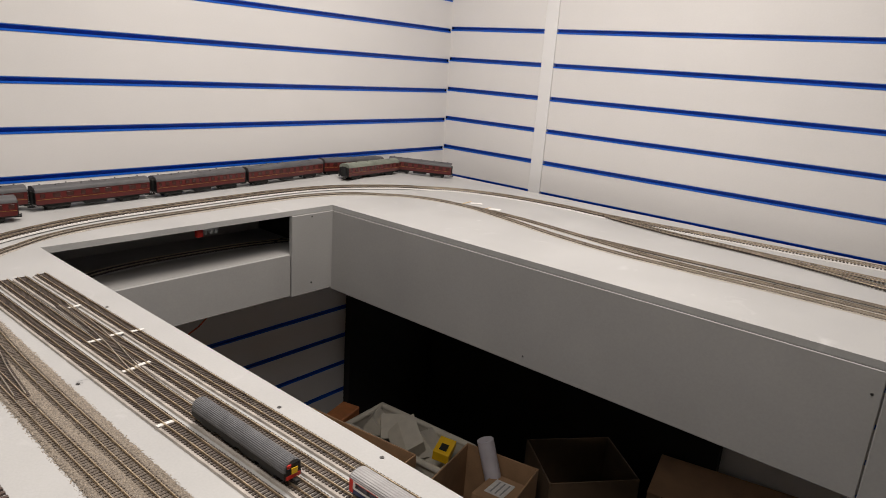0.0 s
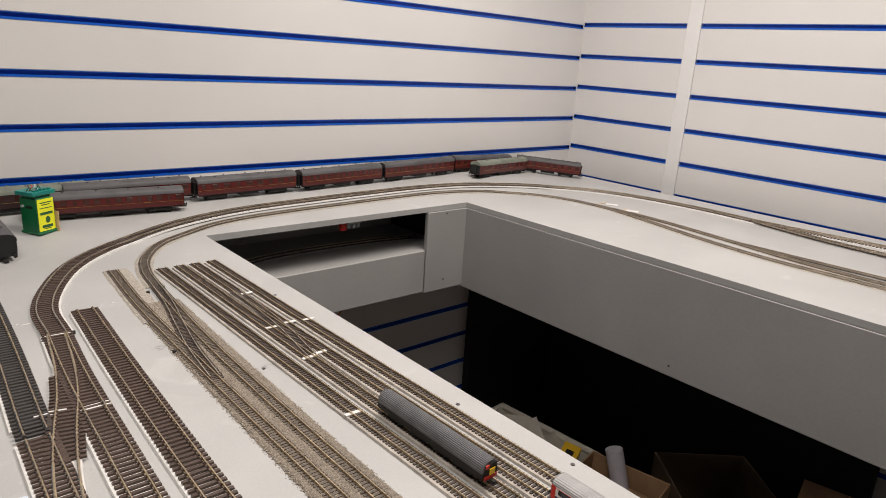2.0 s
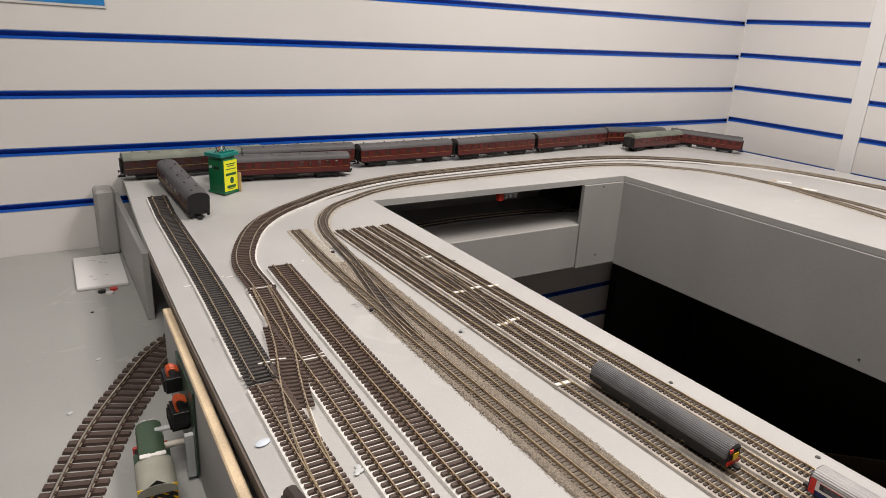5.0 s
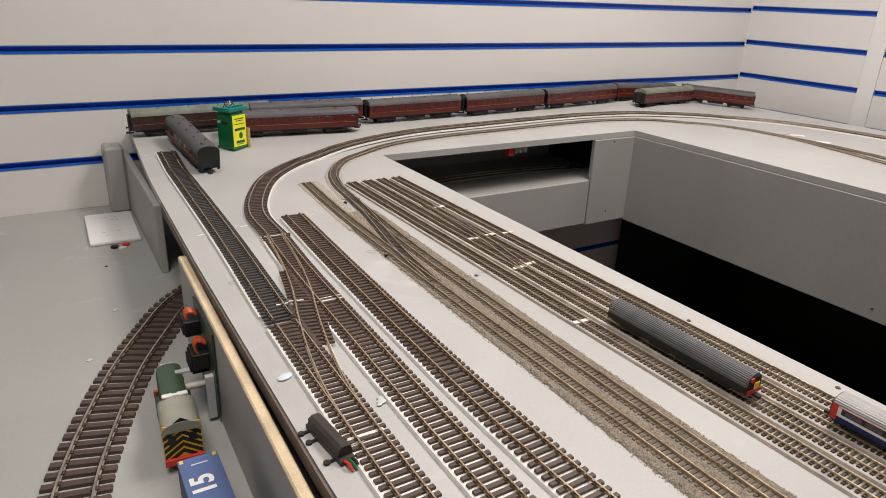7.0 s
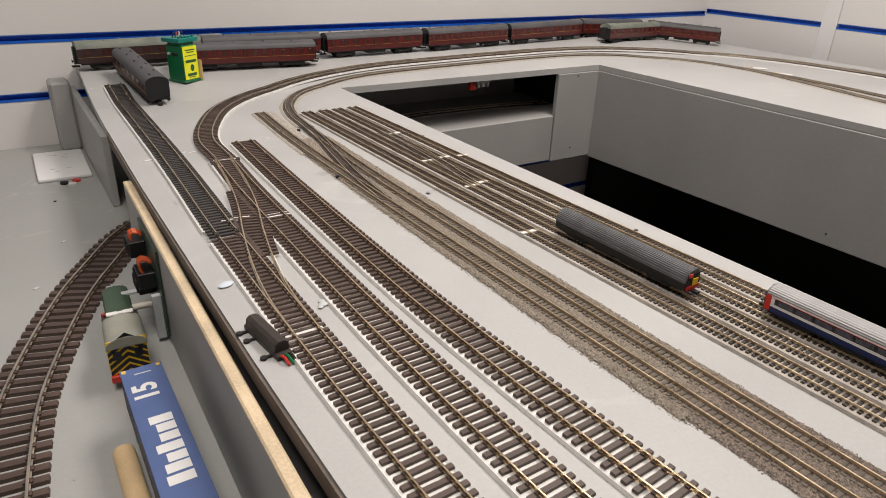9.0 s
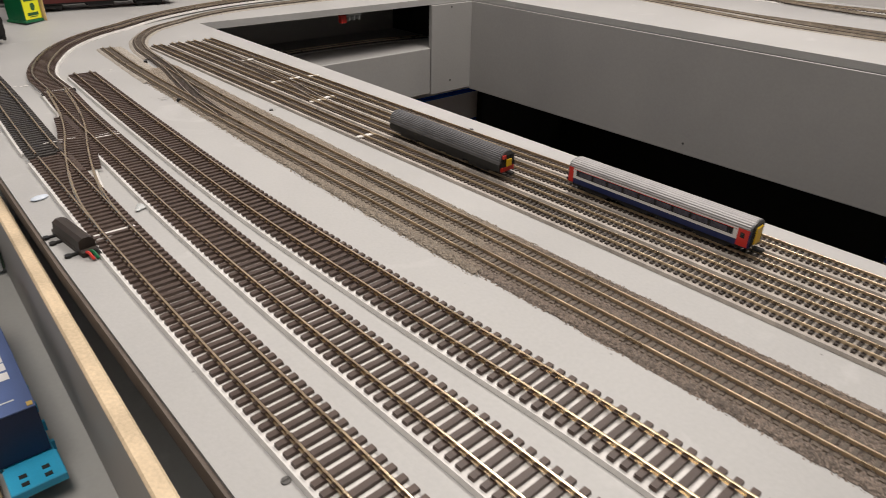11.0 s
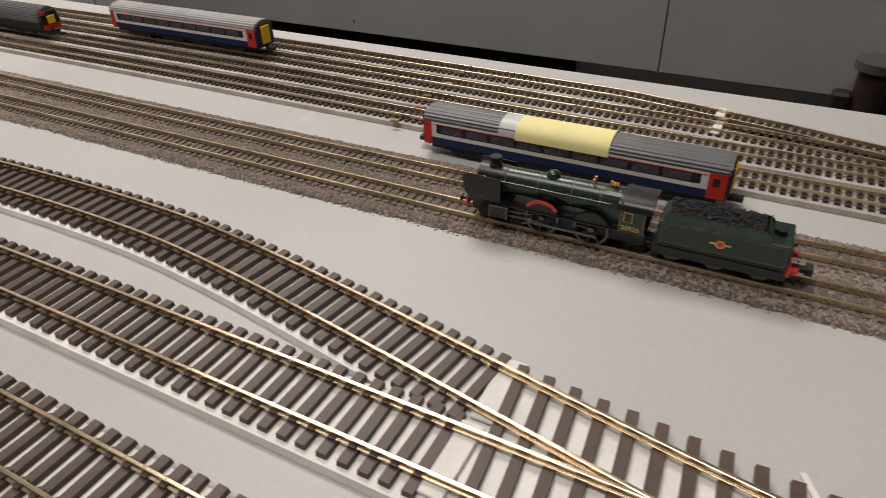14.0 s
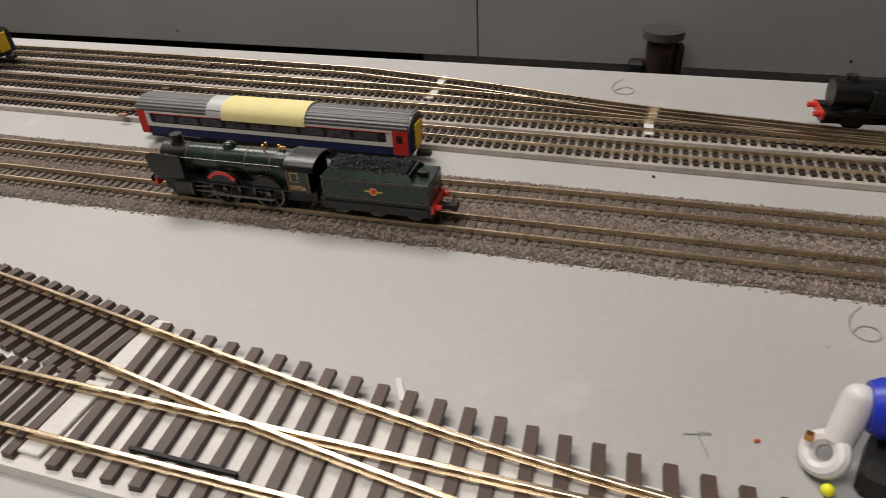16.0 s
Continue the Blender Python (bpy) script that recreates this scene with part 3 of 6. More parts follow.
track(DC, "n", "narrow ballasted curve with dusty rails", "sleeper_dusty", "rail_worn", lift=0.0016)
track(P2, "n", "narrow ballasted track beside the slatted wall", "sleeper_dusty", "rail_worn", lift=0.0016)
track([(-0.405, -0.76), (-0.40, -0.95), (-0.395, -1.2), (-0.395, -2.4)], "n", "narrow ballasted track beside the slatted wall", "sleeper_n", "rail_worn", lift=0.0016)

# sidings on foam
E_ENDS = [(-1.417, -1.4025), (-1.391, -1.377), (-1.368, -1.352), (-1.342, -1.326)]
NB = ("pale_bed", 0.0104, 0.0024, 0.0012)


def siding(i, tail):
    a, b = E_ENDS[i]
    pts = [(a, -0.372), (a * 0.6 + b * 0.4, -0.75), (b, -1.2)] + tail
    track(pts, "n", "narrow siding on pale foam with bright rails", "sleeper_n", "rail_n", lift=0.0024, near=NN, bed=NB, group="sidings")


siding(0, [(-1.4025, -1.7), (-1.402, -2.4)])
siding(1, [(-1.377, -1.7), (-1.377, -2.4)])
siding(2, [(-1.352, -1.45), (-1.354, -1.53), (-1.3595, -1.59), (-1.366, -1.65), (-1.373, -1.72), (-1.3765, -1.80), (-1.377, -1.95)])
siding(3, [(-1.3275, -1.434), (-1.3315, -1.482), (-1.3375, -1.521), (-1.3435, -1.555), (-1.352, -1.592), (-1.3605, -1.638), (-1.3655, -1.685), (-1.372, -1.75), (-1.376, -1.85)])
track([(-1.367, -0.52), (-1.3675, -0.60), (-1.372, -0.67), (-1.381, -0.74), (-1.385, -0.80)], "n", "narrow crossover between two sidings", "sleeper_n", "rail_worn", lift=0.0025)

# far tracks by the east wall
track([(-0.164, -0.69), (-0.184, -0.78), (-0.202, -0.88), (-0.207, -1.0), (-0.209, -1.3), (-0.209, -2.4)], "oo", "track beside the slatted wall with pale joints", rails="rail_worn", lift=0.002)
track([(-0.205, -0.97), (-0.215, -1.08), (-0.235, -1.2), (-0.262, -1.31), (-0.275, -1.5), (-0.275, -2.4)], "oo", "track beside the slatted wall with pale joints", rails="rail_worn", lift=0.002)
# hidden and lower tracks
track([(-1.275, -0.165), (-1.174, -0.114), (-1.072, -0.096), (-0.972, -0.094), (-0.849, -0.100), (-0.751, -0.116), (-0.715, -0.124)], "oo", "dark curved track on the hidden shelf", "sleeper_black", "rail_worn", lift=0.002, level=lambda x, y: 0.8472, bed=("grime", 0.0185, 0.002))
track([(-1.60, -0.345), (-1.684, -0.425), (-1.731, -0.503), (-1.774, -0.59), (-1.818, -0.715), (-1.836, -0.80), (-1.848, -0.92), (-1.855, -1.10), (-1.855, -1.35)], "o", "wide-gauge curved track with chunky brown sleepers", "sleeper", "rail_worn", level=lambda x, y: LOW, near=(-3.0, 0.0))


def ballast(pts, left, right, material, step, high, seed, label):
    """A raised, grainy bed: left and right are the half widths to either side of pts."""
    bm = bmesh.new()
    rows = []
    n = max(4, int((left + right) / step))
    for p, d in spline(pts, step):
        nn = Vector((-d.y, d.x))
        row = []
        for i in range(n + 1):
            f = i / n
            wob = 0.0009 * noise.noise((p.x * 60 + seed, p.y * 60, f * 3)) + 0.0011 * noise.noise((p.x * 330, p.y * 330, f * 9 + seed))
            u = -right + (left + right) * f + wob
            q = p + nn * u
            edge = min(1.0, min(f, 1 - f) * (left + right) / 0.0035)
            z = board_z(q.x, q.y) + 0.0002 + high * edge ** 0.6 * (0.75 + 0.25 * noise.noise((q.x * 700, q.y * 700, seed))) + 0.0005 * edge * (random.random() - 0.5)
            row.append(bm.verts.new((q.x, q.y, z)))
        rows.append(row)
    for a, b in zip(rows, rows[1:]):
        for i in range(n):
            bm.faces.new((a[i], a[i + 1], b[i + 1], b[i]))
    bmesh.ops.recalc_face_normals(bm, faces=bm.faces[:])
    return tagged(part("ballast", bm, M[material]), label, "ballast", kind="stuff")


MID = [(-1.4655, -0.50), (-1.4700, -0.70), (-1.4735, -1.0), (-1.4695, -1.34), (-1.4655, -1.51), (-1.4625, -1.745)]
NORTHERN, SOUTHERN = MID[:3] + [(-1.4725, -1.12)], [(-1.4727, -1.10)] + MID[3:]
ballast(SOUTHERN, 0.0270, 0.0275, "ballast", 0.0016, 0.0022, 1.0, "grey-brown granular ballast under two narrow tracks")
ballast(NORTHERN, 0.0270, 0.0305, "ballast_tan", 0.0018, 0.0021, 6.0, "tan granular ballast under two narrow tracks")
ballast([(-1.478, -0.340), (-1.487, -0.5), (-1.489, -0.56)], 0.022, 0.013, "ballast_far", 0.0022, 0.0020, 2.0, "pale ballast at the end of a narrow track")
ballast(DC[:16], 0.0135, 0.0125, "ballast_far", 0.0032, 0.0018, 3.0, "pale ballast under the narrow curve")
ballast(DC[15:], 0.0125, 0.0125, "ballast_far", 0.0040, 0.0018, 4.0, "pale ballast under the narrow curve")
ballast(P2, 0.0105, 0.0105, "ballast_far", 0.0040, 0.0016, 5.0, "pale ballast under a narrow track")


def stones(pts, left, right, count, size, high, seed, label, material="stones"):
    """Loose ballast stones strewn along pts as one mesh of small rough chips."""
    rng = random.Random(seed)
    line = spline(pts, 0.004)
    verts, faces = [], []
    shape = ((1, 0, 0), (0, 1, 0), (-1, 0, 0), (0, -1, 0), (0, 0, 1))
    for i in range(count):
        p, d = line[rng.randrange(len(line))]
        u = rng.uniform(-right, left)
        if min(u + right, left - u) < 0.0015 and rng.random() < 0.5:
            u *= 1.02 + 0.05 * rng.random()
        q = p + Vector((-d.y, d.x)) * u + d * rng.uniform(-0.002, 0.002)
        edge = max(0.0, min(1.0, min(u + right, left - u) / 0.0035))
        z = board_z(q.x, q.y) + high * edge ** 0.6 * 0.85
        r = size * rng.uniform(0.5, 1.25)
        turn, tall = rng.uniform(0, 6.283), r * rng.uniform(0.5, 1.0)
        ca, sa = math.cos(turn), math.sin(turn)
        k = len(verts)
        for a, b, c in shape:
            a, b = a * r * rng.uniform(0.7, 1.2), b * r * rng.uniform(0.6, 1.1)
            verts.append((q.x + a * ca - b * sa + (0.3 * r * ca if c else 0), q.y + a * sa + b * ca, z + (tall if c else -0.0002)))
        faces += [(k, k + 1, k + 4), (k + 1, k + 2, k + 4), (k + 2, k + 3, k + 4), (k + 3, k, k + 4)]
    me = bpy.data.meshes.new("ballast_stones")
    me.from_pydata(verts, [], faces)
    me.materials.append(M[material])
    return tagged(new("ballast_stones", me), label, "ballast stones", kind="stuff")


stones(SOUTHERN, 0.0270, 0.0275, 46000, 0.00085, 0.0022, 11, "loose grey and beige ballast stones between narrow tracks")
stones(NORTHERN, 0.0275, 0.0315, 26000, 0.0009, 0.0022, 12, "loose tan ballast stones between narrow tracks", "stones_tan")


# ---- vehicles ----
def loc(x, y, z, heading):
    return pose(x, y, z, 0, 0, heading)


def wheelset(parent, x, z, r, gauge, name="wheel", material="steel"):
    for s in (-1, 1):
        bm = bmesh.new()
        cyl(bm, (x, s * (gauge / 2 - r * 0.10), z), (x, s * (gauge / 2 + r * 0.12), z), r, seg=18)
        cyl(bm, (x, s * (gauge / 2 + r * 0.12), z), (x, s * (gauge / 2 + r * 0.2), z), r * 0.8, r * 0.75, seg=18)
        part(name, bm, M[material], parent, smooth=True)


def coach_profile(w, z0, z1, zr, n=9):
    """Half width w, sides from z0 to z1 and an arched roof up to zr: body profile and roof profile."""
    body = [(-w * 0.93, z0), (w * 0.93, z0), (w, z0 + (z1 - z0) * 0.35), (w * 0.985, z1), (-w * 0.985, z1), (-w, z0 + (z1 - z0) * 0.35)]
    arch = [(math.cos(math.pi * i / n) * w * 1.02, z1 + math.sin(math.pi * i / n) ** 0.75 * (zr - z1)) for i in range(n + 1)]
    return body, arch


WIN = {}


def old_coach(L, roof, windows, m, label, group="maroon coaches", paint="maroon", plain=False):
    """A maroon passenger coach on bogies; origin on the board under its middle, length along x."""
    c = empty("model_coach", label, "model coach", group, m)
    body, arch = coach_profile(0.0172, 0.0125, 0.036, 0.0475)
    bm = bmesh.new()
    prism(bm, body, -L / 2, L / 2)
    b = part("body", bm, M[paint], c)
    bm = bmesh.new()
    prism(bm, arch, -L / 2 - 0.0004, L / 2 + 0.0004)
    r = part("roof", bm, M[roof], c, smooth=True)
    for i in range(9):
        x = -L / 2 + L * (i + 0.7) / 9.3
        cylpart("roof_vent", (x, 0.006 * (-1) ** i, 0.0455), (x, 0.006 * (-1) ** i, 0.0488), 0.0014, M[roof], r, seg=8)
    for s in (-1, 1):
        boxpart("end", (s * L / 2 - 0.0006, s * L / 2 + 0.0009, -0.0165, 0.0165, 0.0125, 0.0365), M["black"], c, "black coach end")
        if plain:
            bm = bmesh.new()
            prism(bm, [(y * 0.985, z - 0.0003) for y, z in arch], s * L / 2 - 0.0006, s * (L / 2 + 0.0012)) if s > 0 else prism(bm, [(y * 0.985, z - 0.0003) for y, z in arch], -L / 2 - 0.0012, -L / 2 + 0.0006)
            part("end_dome", bm, M["black"], c, "black arched coach end")
        else:
            boxpart("gangway", (s * L / 2, s * L / 2 + 0.0042 * s if s > 0 else s * L / 2, -0.0068, 0.0068, 0.013, 0.0385) if s > 0 else (-L / 2 - 0.0042, -L / 2, -0.0068, 0.0068, 0.013, 0.0385), M["dark"], c, "black corridor gangway", 0.0008)
        bm = bmesh.new()
        for q in (-1, 1):
            cyl(bm, (s * L / 2, q * 0.0125, 0.0135), (s * (L / 2 + 0.0055), q * 0.0125, 0.0135), 0.0013, seg=8)
            cyl(bm, (s * (L / 2 + 0.0055), q * 0.0125, 0.0135), (s * (L / 2 + 0.0063), q * 0.0125, 0.0135), 0.0028, seg=10)
        part("buffer", bm, M["dark"], c)
        boxpart("coupling", (s * L / 2 - 0.003, s * L / 2 + 0.003 + 0.006 * (s > 0), -0.003, 0.003, 0.006, 0.0085) if s > 0 else (-L / 2 - 0.009, -L / 2 + 0.003, -0.003, 0.003, 0.006, 0.0085), M["dark"], c)
        for yy in (-1, 1):
            boxpart("lining", (-L / 2 + 0.001, L / 2 - 0.001, yy * 0.01728 - 0.0002, yy * 0.01728 + 0.0002, 0.0218, 0.0223), M["cream"], b, "thin yellow lining")
    for s in (-1, 1):
        for i in range(windows):
            x = -L / 2 + L * (i + 0.5) / windows
            ww = L / windows * (0.55 if i % 3 else 0.34)
            k2 = (round(ww, 4),)
            if k2 not in WIN:
                bm = bmesh.new()
                box(bm, -ww / 2, ww / 2, -0.0003, 0.0003, -0.0042, 0.0042, 0.0005)
                WIN[k2] = mesh_of("window", bm, M["window_tint"])
            child_of("window", WIN[k2], b, pose(x, s * 0.01712, 0.0295))
    boxpart("underframe", (-L / 2 + 0.004, L / 2 - 0.004, -0.0145, 0.0145, 0.0098, 0.0126), M["dark"], c)
    boxpart("battery_box", (-0.02, 0.022, -0.013, 0.013, 0.005, 0.0098), M["dark"], c)
    for s in (-1, 1):
        x = s * (L / 2 - 0.042)
        bm = bmesh.new()
        for q in (-1, 1):
            box(bm, x - 0.021, x + 0.021, q * 0.0115 - 0.001, q * 0.0115 + 0.001, 0.004, 0.0092, 0.0006)
        box(bm, x - 0.004, x + 0.004, -0.0115, 0.0115, 0.006, 0.0095)
        g = part("bogie", bm, M["dark"], c)
        wheelset(g, x - 0.0165, 0.0066, 0.0065, 0.0165, material="dark")
        wheelset(g, x + 0.0165, 0.0066, 0.0065, 0.0165, material="dark")
    return c


def seat(x0, y0, x1, y1, width=0.035):
    """Pose for a coach whose near lower edge runs from (x0, y0) to (x1, y1)."""
    d = Vector((x1 - x0, y1 - y0))
    n = Vector((-d.y, d.x)).normalized()
    c = Vector(((x0 + x1) / 2, (y0 + y1) / 2)) + n * (width / 2)
    ends = [board_z(x0 + n.x * 0.017, y0 + n.y * 0.017), board_z(x1 + n.x * 0.017, y1 + n.y * 0.017)]
    tilt = math.degrees(math.atan2(ends[0] - ends[1], d.length))
    return pose(c.x, c.y, sum(ends) / 2 + 0.0004, 0, tilt, math.degrees(math.atan2(d.y, d.x)))


RED = "maroon model coach with a dark grey roof against the wall"
old_coach(0.245, "roofgreen", 8, seat(-1.672, -0.030, -1.428, -0.018), "long dark maroon model coach with a weathered greenish roof", paint="maroon_dark")
old_coach(0.178, "roofgrey", 7, loc(-1.600, -0.137, board_z(-1.6, -0.16) + 0.001, 94.8) @ pose(0, 0, 0, 0, -6.0, 0), "dark model coach with a grey roof and black end", paint="maroon_dark", plain=True)
old_coach(0.246, "roofgrey", 14, seat(-1.524, -0.072, -1.279, -0.088), "bright maroon model coach with a grey ribbed roof")
old_coach(0.225, "roofgrey", 9, seat(-1.468, -0.026, -1.243, -0.031), RED)
old_coach(0.223, "roofgrey", 9, seat(-1.234, -0.045, -1.011, -0.038), RED)
old_coach(0.228, "roofgrey", 14, seat(-0.997, -0.042, -0.769, -0.028), RED)
old_coach(0.248, "roofgrey", 11, seat(-0.760, -0.030, -0.512, -0.010), RED)
old_coach(0.240, "roofgrey", 9, seat(-0.500, 0.000, -0.260, 0.012), "maroon model coach with dark end partly behind another coach")
old_coach(0.245, "roofgreen", 11, seat(-0.478, -0.073, -0.228, -0.026), "maroon model coach with a weathered greenish roof")
old_coach(0.195, "roofgrey", 9, seat(-0.228, 0.024, -0.106, -0.128), "maroon model coach standing at an angle in the corner")


def ribbed_roof(w, z1, zr, ribs):
    pts = []
    k = ribs * 4
    for i in range(k + 1):
        a = math.pi * i / k
        r = 1.0 + (0.018 if (i % 4) in (1, 2) else -0.018)
        if i in (0, k):
            r = 1.0
        pts.append((math.cos(a) * w * r, z1 + math.sin(a) ** 0.8 * (zr - z1) * r))
    return pts


def railcar(L, m, label, roof, livery, paper=False, grey=False):
    """A small-scale diesel railcar; nose (yellow end) towards -x."""
    c = empty("model_railcar", label, "model railcar", "railcars", m)
    w = 0.0094 if livery else 0.0090
    z0, z1, zr = (0.0065, 0.0205, 0.0265) if livery else (0.0055, 0.0130, 0.0238)
    bm = bmesh.new()
    prism(bm, [(-w * 0.95, z0), (w * 0.95, z0), (w, z0 + 0.006), (w * 0.97, z1), (-w * 0.97, z1), (-w, z0 + 0.006)], -L / 2, L / 2)
    b = part("body", bm, M["livery_blue" if livery else "dark"], c, smooth=False)
    bm = bmesh.new()
    prism(bm, ribbed_roof(w * 1.0, z1, zr, 11 if livery else 17) + ([] if livery else [(-w * 0.98, 0.0100), (-w * 0.86, 0.0064), (w * 0.86, 0.0064), (w * 0.98, 0.0100)]), -L / 2 + 0.001, L / 2 - 0.001)
    part("roof", bm, M[roof], c, "ribbed grey roof")
    for s in (-1, 1):
        bm = bmesh.new()
        prism(bm, ([] if livery else [(-w * 0.84, 0.0062), (w * 0.84, 0.0062)]) + [(math.cos(math.pi * i / 8) * w * 0.98, z1 - 0.0004 + math.sin(math.pi * i / 8) ** 0.8 * (zr - z1 + 0.0002)) for i in range(9)], s * L / 2 - 0.007 * (s > 0), s * L / 2 + 0.007 * (s < 0))
        part("roof_end", bm, M["roof_dark"], c)
    # the two ends
    bm = bmesh.new()
    box(bm, -L / 2 - 0.0008, -L / 2 + 0.0004, -w * 0.80, w * 0.80, 0.0075, 0.0232 if livery else 0.0205, 0.0004)
    part("end_plate", bm, M["dark"], c, "black cab end")
    if livery:
        boxpart("front_panel", (-L / 2 - 0.0016, -L / 2 - 0.0006, -w * 0.46, w * 0.46, 0.0085, 0.0222), M["yellow"], c, "bright yellow end panel", 0.0004)
    if not livery:
        boxpart("warning_panel", (-L / 2 - 0.0022, -L / 2 - 0.0015, -w * 0.42, w * 0.30, 0.0100, 0.0165), M["yellow"], c, "small yellow warning panel", 0.0003)
    for s in (-1, 1):
        boxpart("end_window", (-L / 2 - 0.0012, -L / 2 - 0.0005, s * w * 0.48 - 0.0014, s * w * 0.48 + 0.0014, 0.0150, 0.0190), M["glass"], c)
    bm = bmesh.new()
    box(bm, L / 2 - 0.0002, L / 2 + 0.0010, -w * 0.86, w * 0.86, 0.0075, 0.0215 if livery else 0.0180, 0.0004)
    part("rear_end", bm, M["dark"], c)
    if livery:
        for s in (-1, 1):
            y = s * w
            bm = bmesh.new()
            box(bm, -L / 2 + 0.011, L / 2 - 0.007, y * 1.004 - 0.0002, y * 1.004 + 0.0002, 0.0114, 0.0136)
            box(bm, -L / 2 + 0.0085, L / 2 - 0.005, y * 0.99 - 0.0002, y * 0.99 + 0.0002, 0.0192, 0.0204)
            box(bm, -L / 2 + 0.0085, -L / 2 + 0.0125, y * 0.997 - 0.0002, y * 0.997 + 0.0002, 0.0114, 0.0204)
            box(bm, L / 2 - 0.0085, L / 2 - 0.005, y * 0.997 - 0.0002, y * 0.997 + 0.0002, 0.0114, 0.0204)
            part("white_stripe", bm, M["livery_white"], b, "off-white body stripe")
            bm = bmesh.new()
            box(bm, -L / 2 + 0.0008, -L / 2 + 0.0085, y * 0.998 - 0.00025, y * 0.998 + 0.00025, 0.0072, 0.0204)
            part("door_panel", bm, M["livery_red"], b, "red end door panel")
            bm = bmesh.new()
            box(bm, L / 2 - 0.005, L / 2 - 0.0005, y * 0.998 - 0.00025, y * 0.998 + 0.00025, 0.0072, 0.0204)
            part("door_panel", bm, M["livery_red"], b, "red end door panel")
            bm = bmesh.new()
            box(bm, -L / 2 + 0.0115, L / 2 - 0.0075, y * 0.994 - 0.0003, y * 0.994 + 0.0003, 0.0137, 0.0192, 0.0002)
            part("window_band", bm, M["glass"], b, "dark continuous window band")
            for i in range(9):
                x = -L / 2 + 0.016 + i * (L - 0.034) / 8.3
                boxpart("window", (x, x + 0.0118, y * 0.996 - 0.00033, y * 0.996 + 0.00033, 0.0143, 0.0184), M["window_n"], b)
            boxpart("cab_window", (-L / 2 + 0.0035, -L / 2 + 0.0065, y * 0.999 - 0.0003, y * 0.999 + 0.0003, 0.0138, 0.0178), M["glass"], b)
            boxpart("red_line", (-L / 2 + 0.009, L / 2 - 0.006, y * 1.002 - 0.0003, y * 1.002 + 0.0003, 0.0190, 0.0193), M["livery_red"], b)
    else:
        boxpart("front_lamp", (-L / 2 - 0.0018, -L / 2 - 0.0006, w * 0.35, w * 0.75, 0.0175, 0.0205), M["red"], c)
        boxpart("front_skirt", (-L / 2 - 0.0014, -L / 2 + 0.001, -w * 0.8, w * 0.8, 0.0055, 0.0092), M["red"], c)
    boxpart("underframe", (-L / 2 + 0.004, L / 2 - 0.004, -0.0078, 0.0078, 0.0042, 0.0066), M["dark"], c)
    for x in (-0.018, 0.012):
        boxpart("engine_box", (x - 0.011, x + 0.011, -0.008, 0.008, 0.0026, 0.0060), M["dark"], c)
    for s in (-1, 1):
        x = s * (L / 2 - 0.026)
        bm = bmesh.new()
        for q in (-1, 1):
            box(bm, x - 0.0115, x + 0.0115, q * 0.0072 - 0.0006, q * 0.0072 + 0.0006, 0.0018, 0.0050, 0.0003)
        box(bm, x - 0.003, x + 0.003, -0.0072, 0.0072, 0.003, 0.0050)
        g = part("bogie", bm, M["dark"], c)
        wheelset(g, x - 0.0085, 0.0028, 0.0028, 0.009, material="dark")
        wheelset(g, x + 0.0085, 0.0028, 0.0028, 0.009, material="dark")
        boxpart("coupler", (s * L / 2 + (0 if s > 0 else -0.007), s * L / 2 + (0.007 if s > 0 else 0), -0.0018, 0.0018, 0.0035, 0.0058), M["dark"], c, "black coupler")
    if paper:
        bm = bmesh.new()
        prism(bm, [(math.cos(math.pi * i / 12) * w * 1.10, 0.0188 + math.sin(math.pi * i / 12) ** 0.8 * 0.0087) for i in range(13)], -0.022, 0.024)
        part("paper_wrap", bm, M["paper"], c, "pale yellow paper wrapped over the roof", smooth=True)
        bm = bmesh.new()
        prism(bm, [(math.cos(math.pi * i / 12) * w * 1.04, 0.0195 + math.sin(math.pi * i / 12) ** 0.8 * 0.0076) for i in range(13)], 0.024, 0.033)
        part("tape", bm, M["grey_light"], c, "translucent tape over the roof", smooth=True)
    return c


M["window_n"] = mat("tinted_railcar_window", (0.060, 0.058, 0.075), 0.12, vary=0.3, scale=300)
ETOP = 0.95 + 0.0024 + 0.0011 + 0.0018
railcar(0.146, loc(-1.3835, -0.960, ETOP, 90.6) @ Matrix.Diagonal((0.96, 0.96, 0.90, 1)), "dark grey ribbed model railcar with a yellow end panel", "roof_dark", False)
railcar(0.150, loc(-1.3535, -1.147, ETOP, 90.3) @ Matrix.Diagonal((0.95, 0.94, 0.87, 1)), "blue, white and red model railcar with a light grey roof", "roof_light", True)
railcar(0.150, loc(-1.4262, -1.460, 0.9505, 90.4) @ Matrix.Diagonal((0.95, 0.94, 0.87, 1)), "blue and white model railcar with yellow paper on its roof", "roof_dark", True, paper=True)


